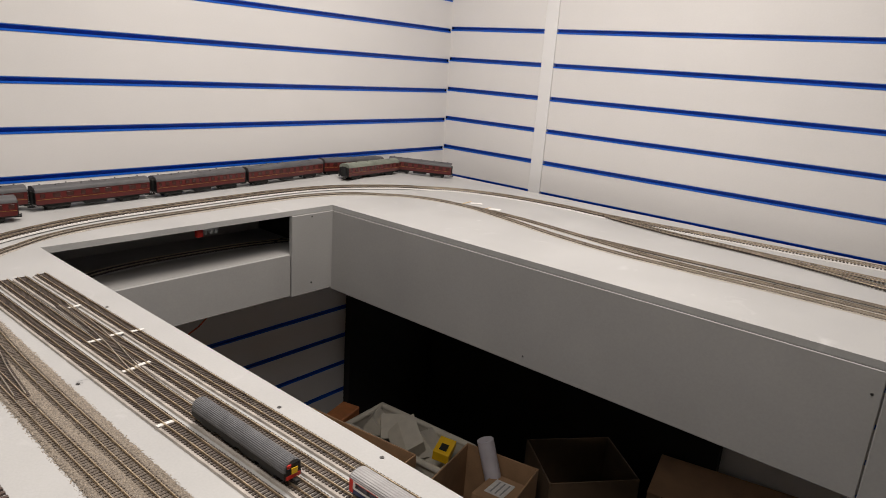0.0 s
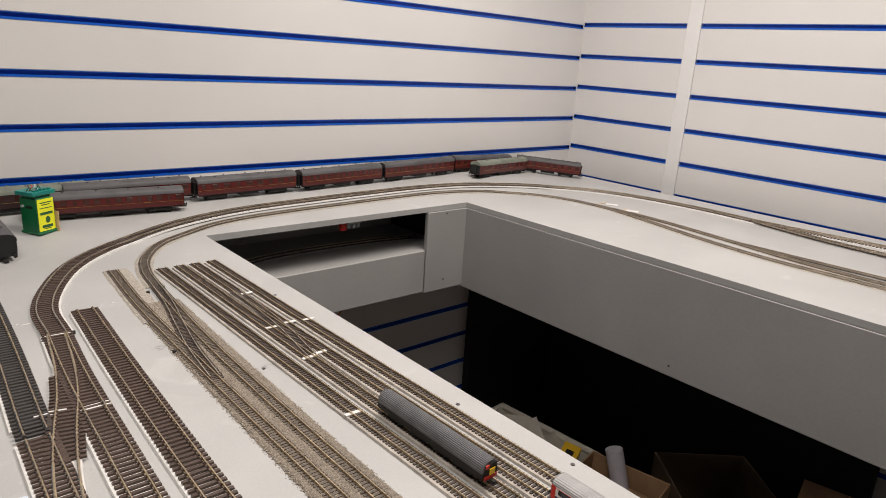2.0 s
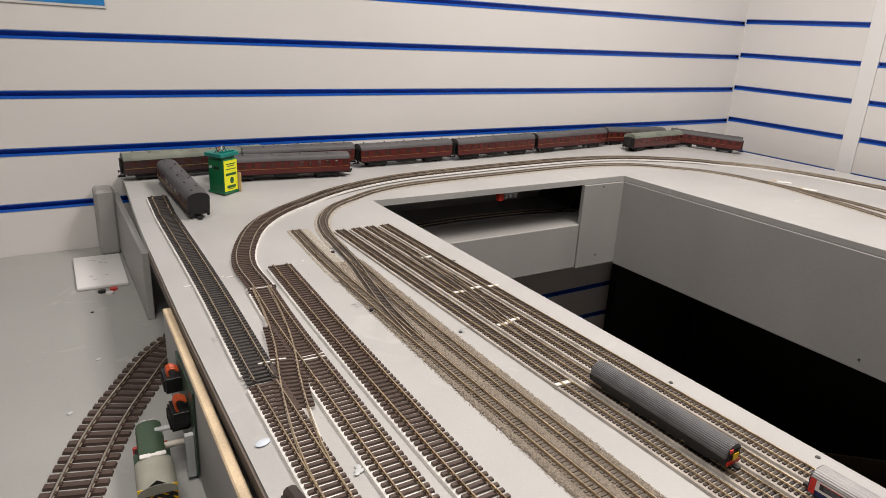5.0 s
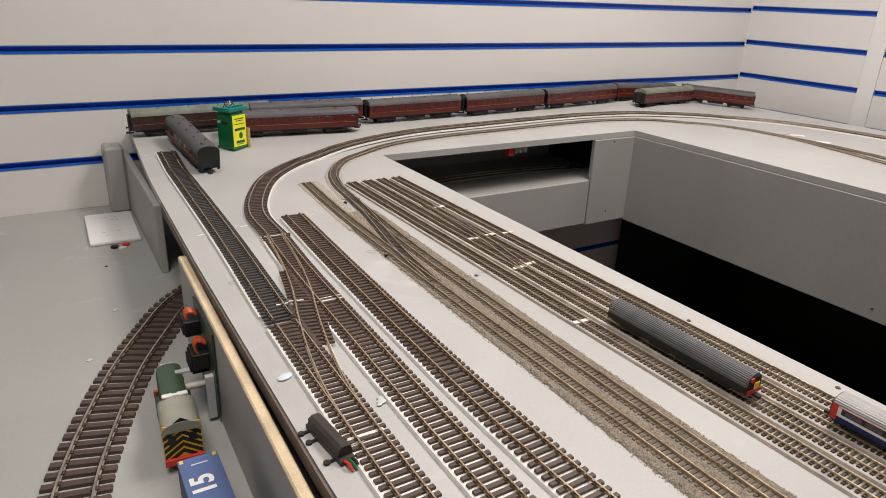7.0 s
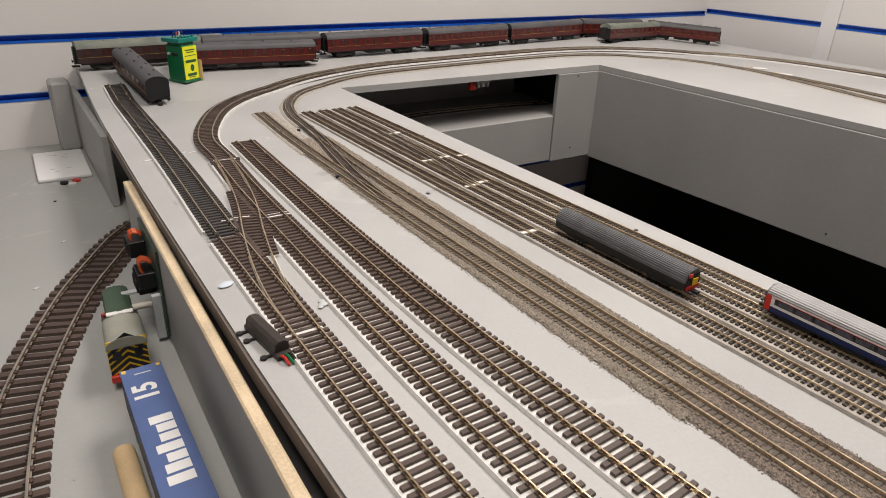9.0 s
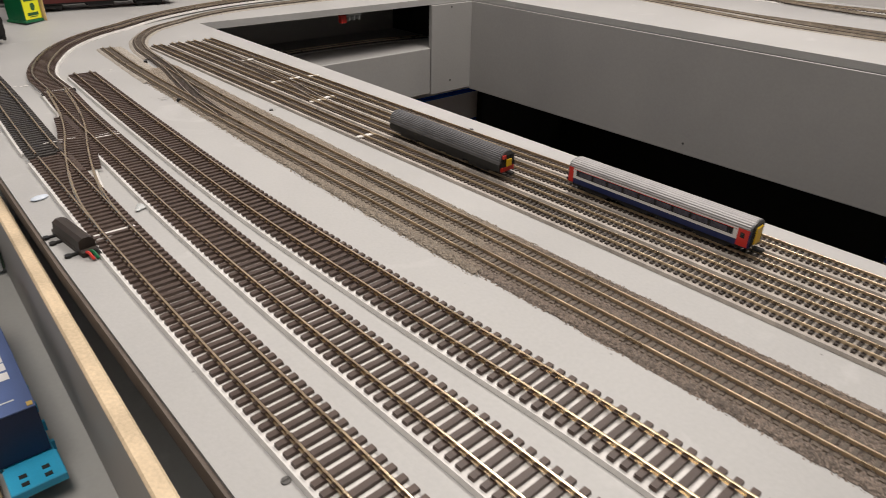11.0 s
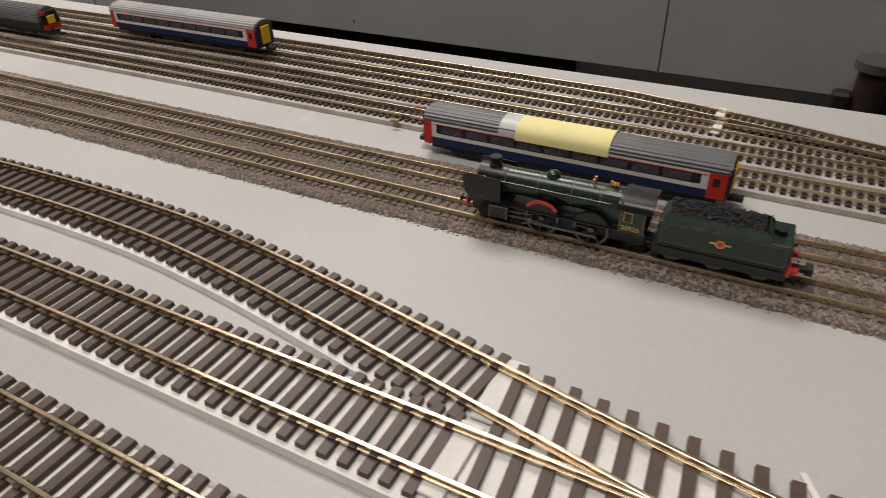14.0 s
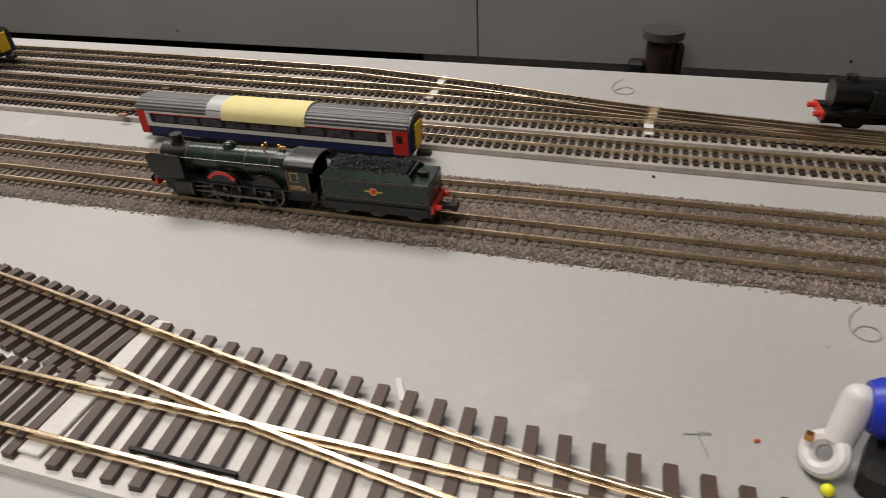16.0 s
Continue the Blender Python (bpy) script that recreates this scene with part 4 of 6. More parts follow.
def steam_loco(m):
    """A green tender engine, front towards +x, origin on the rail top under its middle."""
    c = empty("steam_locomotive", "dark green model steam locomotive with black smoke deflectors", "model locomotive", m=m)
    zb = 0.0172
    bm = bmesh.new()
    cyl(bm, (0.004, 0, zb), (0.047, 0, zb), 0.0058, 0.0053, seg=28)
    boiler = part("boiler", bm, M["green"], c, "dark green boiler", smooth=True)
    for x in (0.0085, 0.0195, 0.0330, 0.0465):
        cylpart("boiler_band", (x, 0, zb), (x + 0.0004, 0, zb), 0.00585 - (x - 0.004) * 0.0116 + 0.00005, M["lining_dim"], boiler, "thin lined boiler band", 28)
    bm = bmesh.new()
    prism(bm, [(-0.0054, 0.0105), (0.0054, 0.0105), (0.0060, 0.0165)] + [(math.cos(a) * 0.006, zb + math.sin(a) * 0.006) for a in [math.pi * i / 12 for i in range(13)]] + [(-0.0060, 0.0165)], -0.0005, 0.0075)
    part("firebox", bm, M["green"], c, smooth=False)
    bm = bmesh.new()
    cyl(bm, (0.047, 0, zb), (0.0585, 0, zb), 0.0056, seg=28)
    cyl(bm, (0.0585, 0, zb), (0.0592, 0, zb), 0.0045, 0.0040, seg=24)
    box(bm, 0.047, 0.0575, -0.0040, 0.0040, 0.0105, zb)
    sm = part("smokebox", bm, M["loco_black"], c, "black smokebox", smooth=True)
    bm = bmesh.new()
    cyl(bm, (0.0525, 0, zb + 0.0050), (0.0525, 0, zb + 0.0066), 0.0030, 0.0021, 18)
    cyl(bm, (0.0525, 0, zb + 0.0066), (0.0525, 0, zb + 0.0085), 0.0020, 0.0022, 18)
    cyl(bm, (0.0525, 0, zb + 0.0085), (0.0525, 0, zb + 0.0091), 0.0026, 0.0024, 18)
    part("chimney", bm, M["loco_black"], sm, smooth=True)
    bm = bmesh.new()
    ball(bm, (0.0285, 0, zb + 0.0057), 0.0027, 1, 1, 0.75, 16, 10)
    cyl(bm, (0.0285, 0, zb + 0.0040), (0.0285, 0, zb + 0.0060), 0.0030, 0.0026, 18)
    part("dome", bm, M["green"], boiler, smooth=True)
    bm = bmesh.new()
    for x, y in ((0.0125, 0.0012), (0.0125, -0.0012), (0.0062, 0), (0.0045, 0.001)):
        cyl(bm, (x, y, zb + 0.0052), (x, y, zb + 0.0076), 0.0004, seg=8)
        ball(bm, (x, y, zb + 0.0076), 0.0006)
    box(bm, 0.0036, 0.0064, -0.0010, 0.0010, zb + 0.0068, zb + 0.0072)
    part("safety_valve", bm, M["gold"], boiler, "orange brass safety valves")
    for s in (-1, 1):
        bm = bmesh.new()
        tube(bm, [(0.004, s * 0.0064, zb + 0.0018), (0.050, s * 0.0062, zb + 0.0018), (0.0555, s * 0.0058, zb + 0.0024)], 0.00022)
        for x in (0.012, 0.021, 0.030, 0.039, 0.048):
            tube(bm, [(x, s * 0.0052, zb + 0.0018), (x, s * 0.0064, zb + 0.0018)], 0.0003, 5)
        part("handrail", bm, M["steel"], boiler)
        # smoke deflector
        bm = bmesh.new()
        out = [(0.0470, 0.0105), (0.0600, 0.0105), (0.0625, 0.0130), (0.0632, 0.0185), (0.0622, 0.0206), (0.0600, 0.0212), (0.0470, 0.0208)]
        a = [bm.verts.new((x, s * 0.0082, z)) for x, z in out]
        b = [bm.verts.new((x, s * 0.0087, z)) for x, z in out]
        for i in range(len(out)):
            j = (i + 1) % len(out)
            bm.faces.new((a[i], a[j], b[j], b[i]))
        bm.faces.new(a)
        bm.faces.new(b[::-1])
        bmesh.ops.recalc_face_normals(bm, faces=bm.faces[:])
        part("smoke_deflector", bm, M["loco_black"], c, "flat black smoke deflector")
        # splashers and nameplate
        for x, r, mt in ((0.0300, 0.0073, "loco_black"), (0.0105, 0.0073, "loco_black")):
            bm = bmesh.new()
            pr = [(x + math.cos(math.pi * i / 12) * r, 0.0072 + math.sin(math.pi * i / 12) * r) for i in range(13)]
            pr = [(px, max(pz, 0.0098)) for px, pz in pr]
            a = [bm.verts.new((px, s * 0.0062, pz)) for px, pz in pr]
            b = [bm.verts.new((px, s * 0.0081, pz)) for px, pz in pr]
            for i in range(12):
                bm.faces.new((a[i], a[i + 1], b[i + 1], b[i]))
            bm.faces.new(b)
            bmesh.ops.recalc_face_normals(bm, faces=bm.faces[:])
            part("splasher", bm, M[mt], c)
        bm = bmesh.new()
        arc = [math.pi * (0.22 + 0.56 * i / 10) for i in range(11)]
        inn = [bm.verts.new((0.0300 + math.cos(a) * 0.0070, s * 0.0084, 0.0070 + math.sin(a) * 0.0070)) for a in arc]
        ou = [bm.verts.new((0.0300 + math.cos(a) * 0.0083, s * 0.0084, 0.0070 + math.sin(a) * 0.0083)) for a in arc]
        inb = [bm.verts.new((v.co.x, s * 0.0080, v.co.z)) for v in inn]
        oub = [bm.verts.new((v.co.x, s * 0.0080, v.co.z)) for v in ou]
        for i in range(10):
            bm.faces.new((inn[i], inn[i + 1], ou[i + 1], ou[i]))
            bm.faces.new((ou[i], ou[i + 1], oub[i + 1], oub[i]))
            bm.faces.new((inb[i], inb[i + 1], inn[i + 1], inn[i]))
        bmesh.ops.recalc_face_normals(bm, faces=bm.faces[:])
        part("nameplate", bm, M["red"], c, "curved red nameplate")
        # cylinder, rods and wheels
        bm = bmesh.new()
        cyl(bm, (0.0430, s * 0.0072, 0.0060), (0.0515, s * 0.0072, 0.0060), 0.0031, seg=16)
        box(bm, 0.0430, 0.0515, s * 0.0072 - 0.0030, s * 0.0072 + 0.0030, 0.0062, 0.0098, 0.0003)
        cy = part("cylinder", bm, M["loco_black"], c, smooth=True)
        for x in (0.0437, 0.0508):
            boxpart("cylinder_band", (x - 0.0002, x + 0.0002, s * 0.0103 - 0.0001, s * 0.0103 + 0.0001, 0.0045, 0.0095), M["lining_dim"], cy)
        bm = bmesh.new()
        tube(bm, [(0.0430, s * 0.0088, 0.0060), (0.0345, s * 0.0088, 0.0060), (0.0270, s * 0.0086, 0.0050)], 0.00045)
        box(bm, 0.0080, 0.0330, s * 0.0084 - 0.0003, s * 0.0084 + 0.0003, 0.0044, 0.0054)
        tube(bm, [(0.0430, s * 0.0090, 0.0080), (0.0340, s * 0.0090, 0.0086), (0.0330, s * 0.0090, 0.0055), (0.0375, s * 0.0090, 0.0038)], 0.0003)
        box(bm, 0.0335, 0.0350, s * 0.0088 - 0.0005, s * 0.0088 + 0.0005, 0.0048, 0.0072)
        part("connecting_rod", bm, M["steel"], c, "dull steel rods")
        for x in (0.0105, 0.0300):
            bm = bmesh.new()
            seg = 28
            for r0, r1, y0, y1 in ((0.0068, 0.0060, 0.0050, 0.0072),):
                rings = [[bm.verts.new((x + math.cos(2 * math.pi * i / seg) * r, s * y, 0.0068 + math.sin(2 * math.pi * i / seg) * r)) for i in range(seg)] for r, y in ((r0, y0), (r0, y1), (r1, y1), (r1, y0))]
                for q in range(4):
                    p0, p1 = rings[q], rings[(q + 1) % 4]
                    for i in range(seg):
                        bm.faces.new((p0[i], p0[(i + 1) % seg], p1[(i + 1) % seg], p1[i]))
            cyl(bm, (x, s * 0.0050, 0.0068), (x, s * 0.0076, 0.0068), 0.0012, seg=10)
            for i in range(9):
                a = 2 * math.pi * i / 9
                tube(bm, [(x + math.cos(a) * 0.001, s * 0.0062, 0.0068 + math.sin(a) * 0.001), (x + math.cos(a) * 0.0061, s * 0.0062, 0.0068 + math.sin(a) * 0.0061)], 0.0003, 5)
            bmesh.ops.recalc_face_normals(bm, faces=bm.faces[:])
            part("driving_wheel", bm, M["steel"], c, "spoked driving wheel", smooth=True)
        # cab side
        bm = bmesh.new()
        box(bm, -0.0090, 0.0002, s * 0.0083 - 0.0004, s * 0.0083 + 0.0004, 0.0098, 0.0190, 0.0002)
        cs = part("cab_side", bm, M["green"], c)
        boxpart("cab_window", (-0.0045, -0.0012, s * 0.0087 - 0.0001, s * 0.0087 + 0.0001, 0.0142, 0.0183), M["cream"], cs, "cream-edged cab window")
        boxpart("cab_window", (-0.0042, -0.0015, s * 0.0088 - 0.0001, s * 0.0088 + 0.0001, 0.0145, 0.0180), M["glass"], cs)
        bm = bmesh.new()
        for x in (-0.0088, -0.0001):
            tube(bm, [(x, s * 0.0088, 0.0100), (x, s * 0.0088, 0.0188)], 0.00014, 4)
        part("cab_lining", bm, M["lining"], cs)
        words("30926", 0.0027, M["cream"], cs, pose(-0.0040, s * 0.00885, 0.0118, 90, 0, 0 if s < 0 else 180), "cab_number")
    # cab front, floor and roof
    boxpart("cab_front", (-0.0004, 0.0004, -0.0079, 0.0079, 0.0098, 0.0215), M["loco_black"], c)
    boxpart("cab_floor", (-0.0095, 0.0, -0.0078, 0.0078, 0.0092, 0.0100), M["loco_black"], c)
    bm = bmesh.new()
    arch = [(math.cos(math.pi * i / 14) * 0.0088, 0.0188 + math.sin(math.pi * i / 14) ** 0.75 * 0.0042) for i in range(15)]
    inner = [(y * 0.93, z - 0.0005) for y, z in arch][::-1]
    prism(bm, arch + inner, -0.0112, 0.0012)
    part("cab_roof", bm, M["loco_black"], c, "black arched cab roof", smooth=True)
    # frames, running plate and front
    bm = bmesh.new()
    for s in (-1, 1):
        box(bm, -0.009, 0.0600, s * 0.0085 - 0.0024, s * 0.0085 + 0.0002, 0.0096, 0.0101)
    box(bm, 0.0440, 0.0620, -0.0085, 0.0085, 0.0097, 0.0102)
    part("running_plate", bm, M["loco_black"], c)
    boxpart("frame", (-0.009, 0.0610, -0.0040, 0.0040, 0.0030, 0.0098), M["loco_black"], c)
    bb = boxpart("buffer_beam", (0.0612, 0.0622, -0.0083, 0.0083, 0.0062, 0.0100), M["red"], c, "red buffer beam")
    for s in (-1, 1):
        bm = bmesh.new()
        cyl(bm, (0.0622, s * 0.0058, 0.0080), (0.0645, s * 0.0058, 0.0080), 0.0008, seg=10)
        cyl(bm, (0.0645, s * 0.0058, 0.0080), (0.0650, s * 0.0058, 0.0080), 0.0016, seg=12)
        part("buffer", bm, M["loco_black"], bb, smooth=True)
    wheelset(c, 0.0545, 0.0034, 0.0034, 0.0092, "bogie_wheel", "dark")
    wheelset(c, 0.0415, 0.0034, 0.0034, 0.0092, "bogie_wheel", "dark")
    # tender
    t = boxpart("tender", (-0.0570, -0.0135, -0.0082, 0.0082, 0.0085, 0.0178), M["green"], c, "lined dark green tender", 0.0004)
    boxpart("tender_frame", (-0.0575, -0.0125, -0.0078, 0.0078, 0.0040, 0.0086), M["loco_black"], t)
    for s in (-1, 1):
        bm = bmesh.new()
        pts = [(-0.0505, 0.0178), (-0.0150, 0.0178), (-0.0150, 0.0190), (-0.0165, 0.0204), (-0.0480, 0.0204), (-0.0498, 0.0192)]
        a = [bm.verts.new((x, s * (0.0078 - 0.0022 * (z - 0.0178) / 0.0026), z)) for x, z in pts]
        b = [bm.verts.new((x, s * (0.0082 - 0.0022 * (z - 0.0178) / 0.0026), z)) for x, z in pts]
        for i in range(6):
            j = (i + 1) % 6
            bm.faces.new((a[i], a[j], b[j], b[i]))
        bm.faces.new(a)
        bm.faces.new(b[::-1])
        bmesh.ops.recalc_face_normals(bm, faces=bm.faces[:])
        part("coal_rail", bm, M["green"], t)
        bm = bmesh.new()
        y = s * 0.00828
        for z in (0.0096, 0.0168):
            box(bm, -0.0555, -0.0150, y - 0.0001, y + 0.0001, z - 0.00010, z + 0.00010)
        for x in (-0.0555, -0.0150):
            box(bm, x - 0.0001, x + 0.0001, y - 0.0001, y + 0.0001, 0.0096, 0.0168)
        part("lining", bm, M["lining_dim"], t, "thin faded lining")
        cylpart("emblem", (-0.0350, s * 0.0081, 0.0132), (-0.0350, s * 0.0084, 0.0132), 0.0016, M["gold"], t, "round gold and red emblem", 18)
        cylpart("emblem_centre", (-0.0350, s * 0.0081, 0.0132), (-0.0350, s * 0.00845, 0.0132), 0.0011, M["red"], t, seg=16)
        boxpart("emblem_bar", (-0.0385, -0.0315, s * 0.0083 - 0.0001, s * 0.0083 + 0.0001, 0.0129, 0.0135), M["cream"], t)
        bm = bmesh.new()
        box(bm, -0.0560, -0.0140, s * 0.0080 - 0.0003, s * 0.0080 + 0.0003, 0.0040, 0.0074)
        part("tender_side_frame", bm, M["loco_black"], t)
    bm = bmesh.new()
    rng = random.Random(7)
    for i in range(460):
        u, v = rng.uniform(-0.0475, -0.0160), rng.uniform(-0.0062, 0.0062)
        z = 0.0202 + 0.0012 * (1 - (v / 0.006) ** 2) + rng.uniform(-0.0003, 0.0004)
        bmesh.ops.create_icosphere(bm, subdivisions=1, radius=rng.uniform(0.0004, 0.0008), matrix=pose(u, v, z, rng.uniform(0, 90), rng.uniform(0, 90), 0) @ Matrix.Diagonal((1, 0.8, 0.7, 1)))
    box(bm, -0.0475, -0.0160, -0.0060, 0.0060, 0.0178, 0.0200)
    part("coal", bm, M["coal"], t, "heaped black coal")
    cylpart("filler_cap", (-0.0525, 0, 0.0178), (-0.0525, 0, 0.0196), 0.0021, M["loco_black"], t, seg=18)
    boxpart("rear_plate", (-0.0492, -0.0486, -0.0062, 0.0062, 0.0178, 0.0206), M["loco_black"], t)
    for x in (-0.0195, -0.0345, -0.0495):
        wheelset(t, x, 0.0036, 0.0036, 0.0092, "tender_wheel", "steel")
    rb = boxpart("rear_beam", (-0.0582, -0.0572, -0.0080, 0.0080, 0.0058, 0.0090), M["red"], t, "red rear buffer beam")
    for s in (-1, 1):
        cylpart("buffer", (-0.0582, s * 0.0056, 0.0076), (-0.0606, s * 0.0056, 0.0076), 0.0012, M["red"], rb, seg=10)
        cylpart("lamp_iron", (-0.0578, s * 0.003, 0.0125), (-0.0590, s * 0.003, 0.0125), 0.0005, M["dark"], rb, seg=8)
    bm = bmesh.new()
    box(bm, -0.0650, -0.0580, -0.0014, 0.0014, 0.0046, 0.0064, 0.0002)
    box(bm, -0.0655, -0.0630, -0.0022, 0.0022, 0.0044, 0.0072, 0.0002)
    part("coupler", bm, M["dark"], t, "black coupler hook")
    boxpart("drawbar", (-0.014, -0.008, -0.002, 0.002, 0.004, 0.006), M["dark"], t)
    return c


steam_loco(loc(-1.4790, -1.5000, 0.95 + 0.0016 + 0.0011 + 0.0018, 91.2))


def tank_engine(m):
    """A black engine of which only the front shows."""
    c = empty("tank_engine", "black model tank engine with a red buffer beam", "model locomotive", m=m)
    bm = bmesh.new()
    cyl(bm, (-0.03, 0, 0.0158), (0.031, 0, 0.0158), 0.0066, seg=24)
    box(bm, 0.0, 0.030, -0.0045, 0.0045, 0.008, 0.0168)
    part("boiler", bm, M["loco_black"], c, smooth=True)
    bm = bmesh.new()
    cyl(bm, (0.024, 0, 0.0205), (0.024, 0, 0.0238), 0.0023, 0.0024, 16)
    cyl(bm, (0.024, 0, 0.0238), (0.024, 0, 0.0244), 0.0027, seg=16)
    part("chimney", bm, M["loco_black"], c, smooth=True)
    for s in (-1, 1):
        boxpart("side_tank", (-0.030, 0.016, s * 0.0070 - 0.0018, s * 0.0070 + 0.0018, 0.0088, 0.0195), M["loco_black"], c, bev=0.0004)
        boxpart("running_plate", (-0.034, 0.0335, s * 0.0062 - 0.003, s * 0.0062 + 0.003, 0.0080, 0.0087), M["loco_black"], c)
    boxpart("frame", (-0.034, 0.033, -0.004, 0.004, 0.0025, 0.0080), M["loco_black"], c)
    cab = boxpart("cab", (-0.050, -0.030, -0.0085, 0.0085, 0.0080, 0.0245), M["loco_black"], c, bev=0.0005)
    beam = boxpart("buffer_beam", (0.0335, 0.0346, -0.0082, 0.0082, 0.0058, 0.0092), M["red"], c, "red buffer beam")
    for s in (-1, 1):
        cylpart("buffer", (0.0346, s * 0.0056, 0.0076), (0.0375, s * 0.0056, 0.0076), 0.0013, M["red"], beam, seg=10)
    for x in (-0.02, 0.0, 0.02):
        wheelset(c, x, 0.0055, 0.0055, 0.0092, "wheel", "dark")


tank_engine(loc(-1.3560, -1.740, ETOP - 0.0015, 95.0))


# ---- things on the boards ----
def tin():
    t = empty("control_box", "green plastic control box with a yellow label", "control box", m=pose(-1.5255, -0.108, board_z(-1.525, -0.108), 0, 0, 33))
    boxpart("body", (-0.0165, 0.0165, -0.0175, 0.0175, 0.001, 0.060), M["tin_green"], t, bev=0.0015)
    boxpart("base", (-0.018, 0.018, -0.019, 0.019, 0.0, 0.004), M["tin_green"], t, bev=0.0008)
    lab = boxpart("label", (-0.0155, 0.0155, -0.0181, -0.0174, 0.005, 0.058), M["label_yellow"], t, "bright yellow printed label")
    for z, w, h in ((0.052, 0.022, 0.0016), (0.0485, 0.016, 0.0014), (0.043, 0.024, 0.0012), (0.034, 0.024, 0.0042), (0.0125, 0.020, 0.0045), (0.0085, 0.014, 0.0012)):
        boxpart("print_bar", (-w / 2, w / 2, -0.0184, -0.0181, z - h / 2, z + h / 2), M["print"], lab, "dark green printed bar")
    bm = bmesh.new()
    ball(bm, (0.002, -0.0180, 0.023), 0.006, 0.8, 0.08, 1)
    part("print_mark", bm, M["print"], lab)
    boxpart("slot", (-0.0172, -0.0164, -0.008, 0.004, 0.043, 0.047), M["dark"], t)
    cylpart("knob", (-0.0165, 0.010, 0.046), (-0.0195, 0.010, 0.046), 0.0022, M["grey_light"], t, "small silver knob")
    boxpart("neck", (-0.015, 0.015, -0.013, 0.013, 0.060, 0.0645), M["tin_green"], t)
    top = boxpart("terminal_block", (-0.022, 0.022, -0.018, 0.019, 0.0645, 0.0710), M["tin_teal"], t, "teal terminal board", 0.0006)
    for i in range(5):
        boxpart("terminal", (-0.015 + i * 0.007, -0.011 + i * 0.007, -0.014, -0.009, 0.0710, 0.0735), M["tin_teal"], top)
    for i, mt in enumerate(("black", "orange", "livery_white", "black")):
        bm = bmesh.new()
        pts = [(-0.012 + 0.006 * i + 0.010 * math.cos(a) * 0.5, 0.004 * math.sin(a * 2), 0.0708 + 0.009 * math.sin(a)) for a in [math.pi * k / 9 for k in range(10)]]
        tube(bm, pts, 0.0007)
        part("wire", bm, M[mt], top)
    bm = bmesh.new()
    box(bm, 0.0175, 0.0185, -0.024, -0.012, 0.0, 0.034)
    o = part("wooden_tag", bm, M["dowel"], t, "thin pale wooden tag")


tin()


def point_motor():
    p = empty("point_motor", "dark brown plastic point motor with red and green wires", "point motor", m=pose(-1.6745, -0.925, 0.95, 0, 0, 7))
    bm = bmesh.new()
    box(bm, -0.0055, 0.0055, -0.026, 0.022, 0.0, 0.004, 0.0006)
    prism_pts = [(-0.0052, 0.004), (0.0052, 0.004), (0.0045, 0.0095), (0.002, 0.0112), (-0.002, 0.0112), (-0.0045, 0.0095)]
    before = set(bm.verts)
    prism(bm, prism_pts, -0.022, 0.019)
    xf(bm, pose(0, 0, 0, 0, 0, 90), before)
    part("housing", bm, M["sleeper_n"], p, "dark brown plastic housing")
    for y in (-0.018, 0.006, 0.017):
        bm = bmesh.new()
        box(bm, -0.011, -0.005, y - 0.0012, y + 0.0012, 0.0, 0.0016, 0.0003)
        cyl(bm, (-0.011, y, 0.0), (-0.011, y, 0.0018), 0.0022, seg=12)
        part("lug", bm, M["dark"], p)
    for i, mt in enumerate(("red", "tin_green", "dark")):
        bm = bmesh.new()
        x = -0.0025 + i * 0.0026
        tube(bm, [(x, -0.026, 0.0035), (x, -0.030, 0.0045), (x + 0.0008, -0.034, 0.0012)], 0.0010)
        part("wire", bm, M[mt], p)


point_motor()


def chip(name, x, y, z, dims, material, label, cat, turn=0.0, bev=0.0004, group=""):
    c = boxpart(name, (-dims[0] / 2, dims[0] / 2, -dims[1] / 2, dims[1] / 2, 0, dims[2]), M[material], bev=bev)
    c.matrix_world = pose(x, y, z, 0, 0, turn)
    return tagged(c, label, cat, group)


bm = bmesh.new()
ball(bm, (0, 0, 0.0011), 0.0065, 1.0, 0.62, 0.2, 20, 10)
pad = tagged(part("glue_pad", bm, M["cloudy"], smooth=True), "small pale blue rounded pad on the board", "pad")
pad.matrix_world = pose(-1.675, -0.838, 0.9501, 0, 0, 20)
bm = bmesh.new()
for i in range(7):
    ball(bm, (random.uniform(-0.009, 0.009), random.uniform(-0.006, 0.006), 0.001), random.uniform(0.002, 0.0045), 1, 0.8, 0.35)
glue = tagged(part("glue_blob", bm, M["grey_light"], smooth=True), "crumpled clear glue blob beside the track", "glue")
glue.location = (-1.622, -0.899, 0.9502)
for x, y, a, dx in ((-0.330, -0.406, 40, 0.05), (-0.346, -0.476, 25, 0.05)):
    chip("paper_slip", x, y, board_z(x, y) + 0.0006, (0.020, 0.030, 0.0005), "white", "small white paper slip on the board", "paper slip", a, 0.0, "paper slips")
    chip("wooden_stick", x - 0.02, y + 0.02, board_z(x - 0.02, y + 0.02) + 0.0004, (0.0025, 0.055, 0.0012), "dowel", "thin pale wooden stick on the board", "stick", a + 60, 0.0003, "thin sticks")
chip("paper_strip", -1.563, -1.572, 0.9502, (0.0018, 0.009, 0.0006), "white", "narrow white paper strip on the board", "paper strip", -62, 0.0001)
chip("plastic_crumb", -1.557, -1.666, 0.9502, (0.0009, 0.0018, 0.0004), "orange", "tiny orange crumb on the grey board", "crumb", 30, 0.0002)
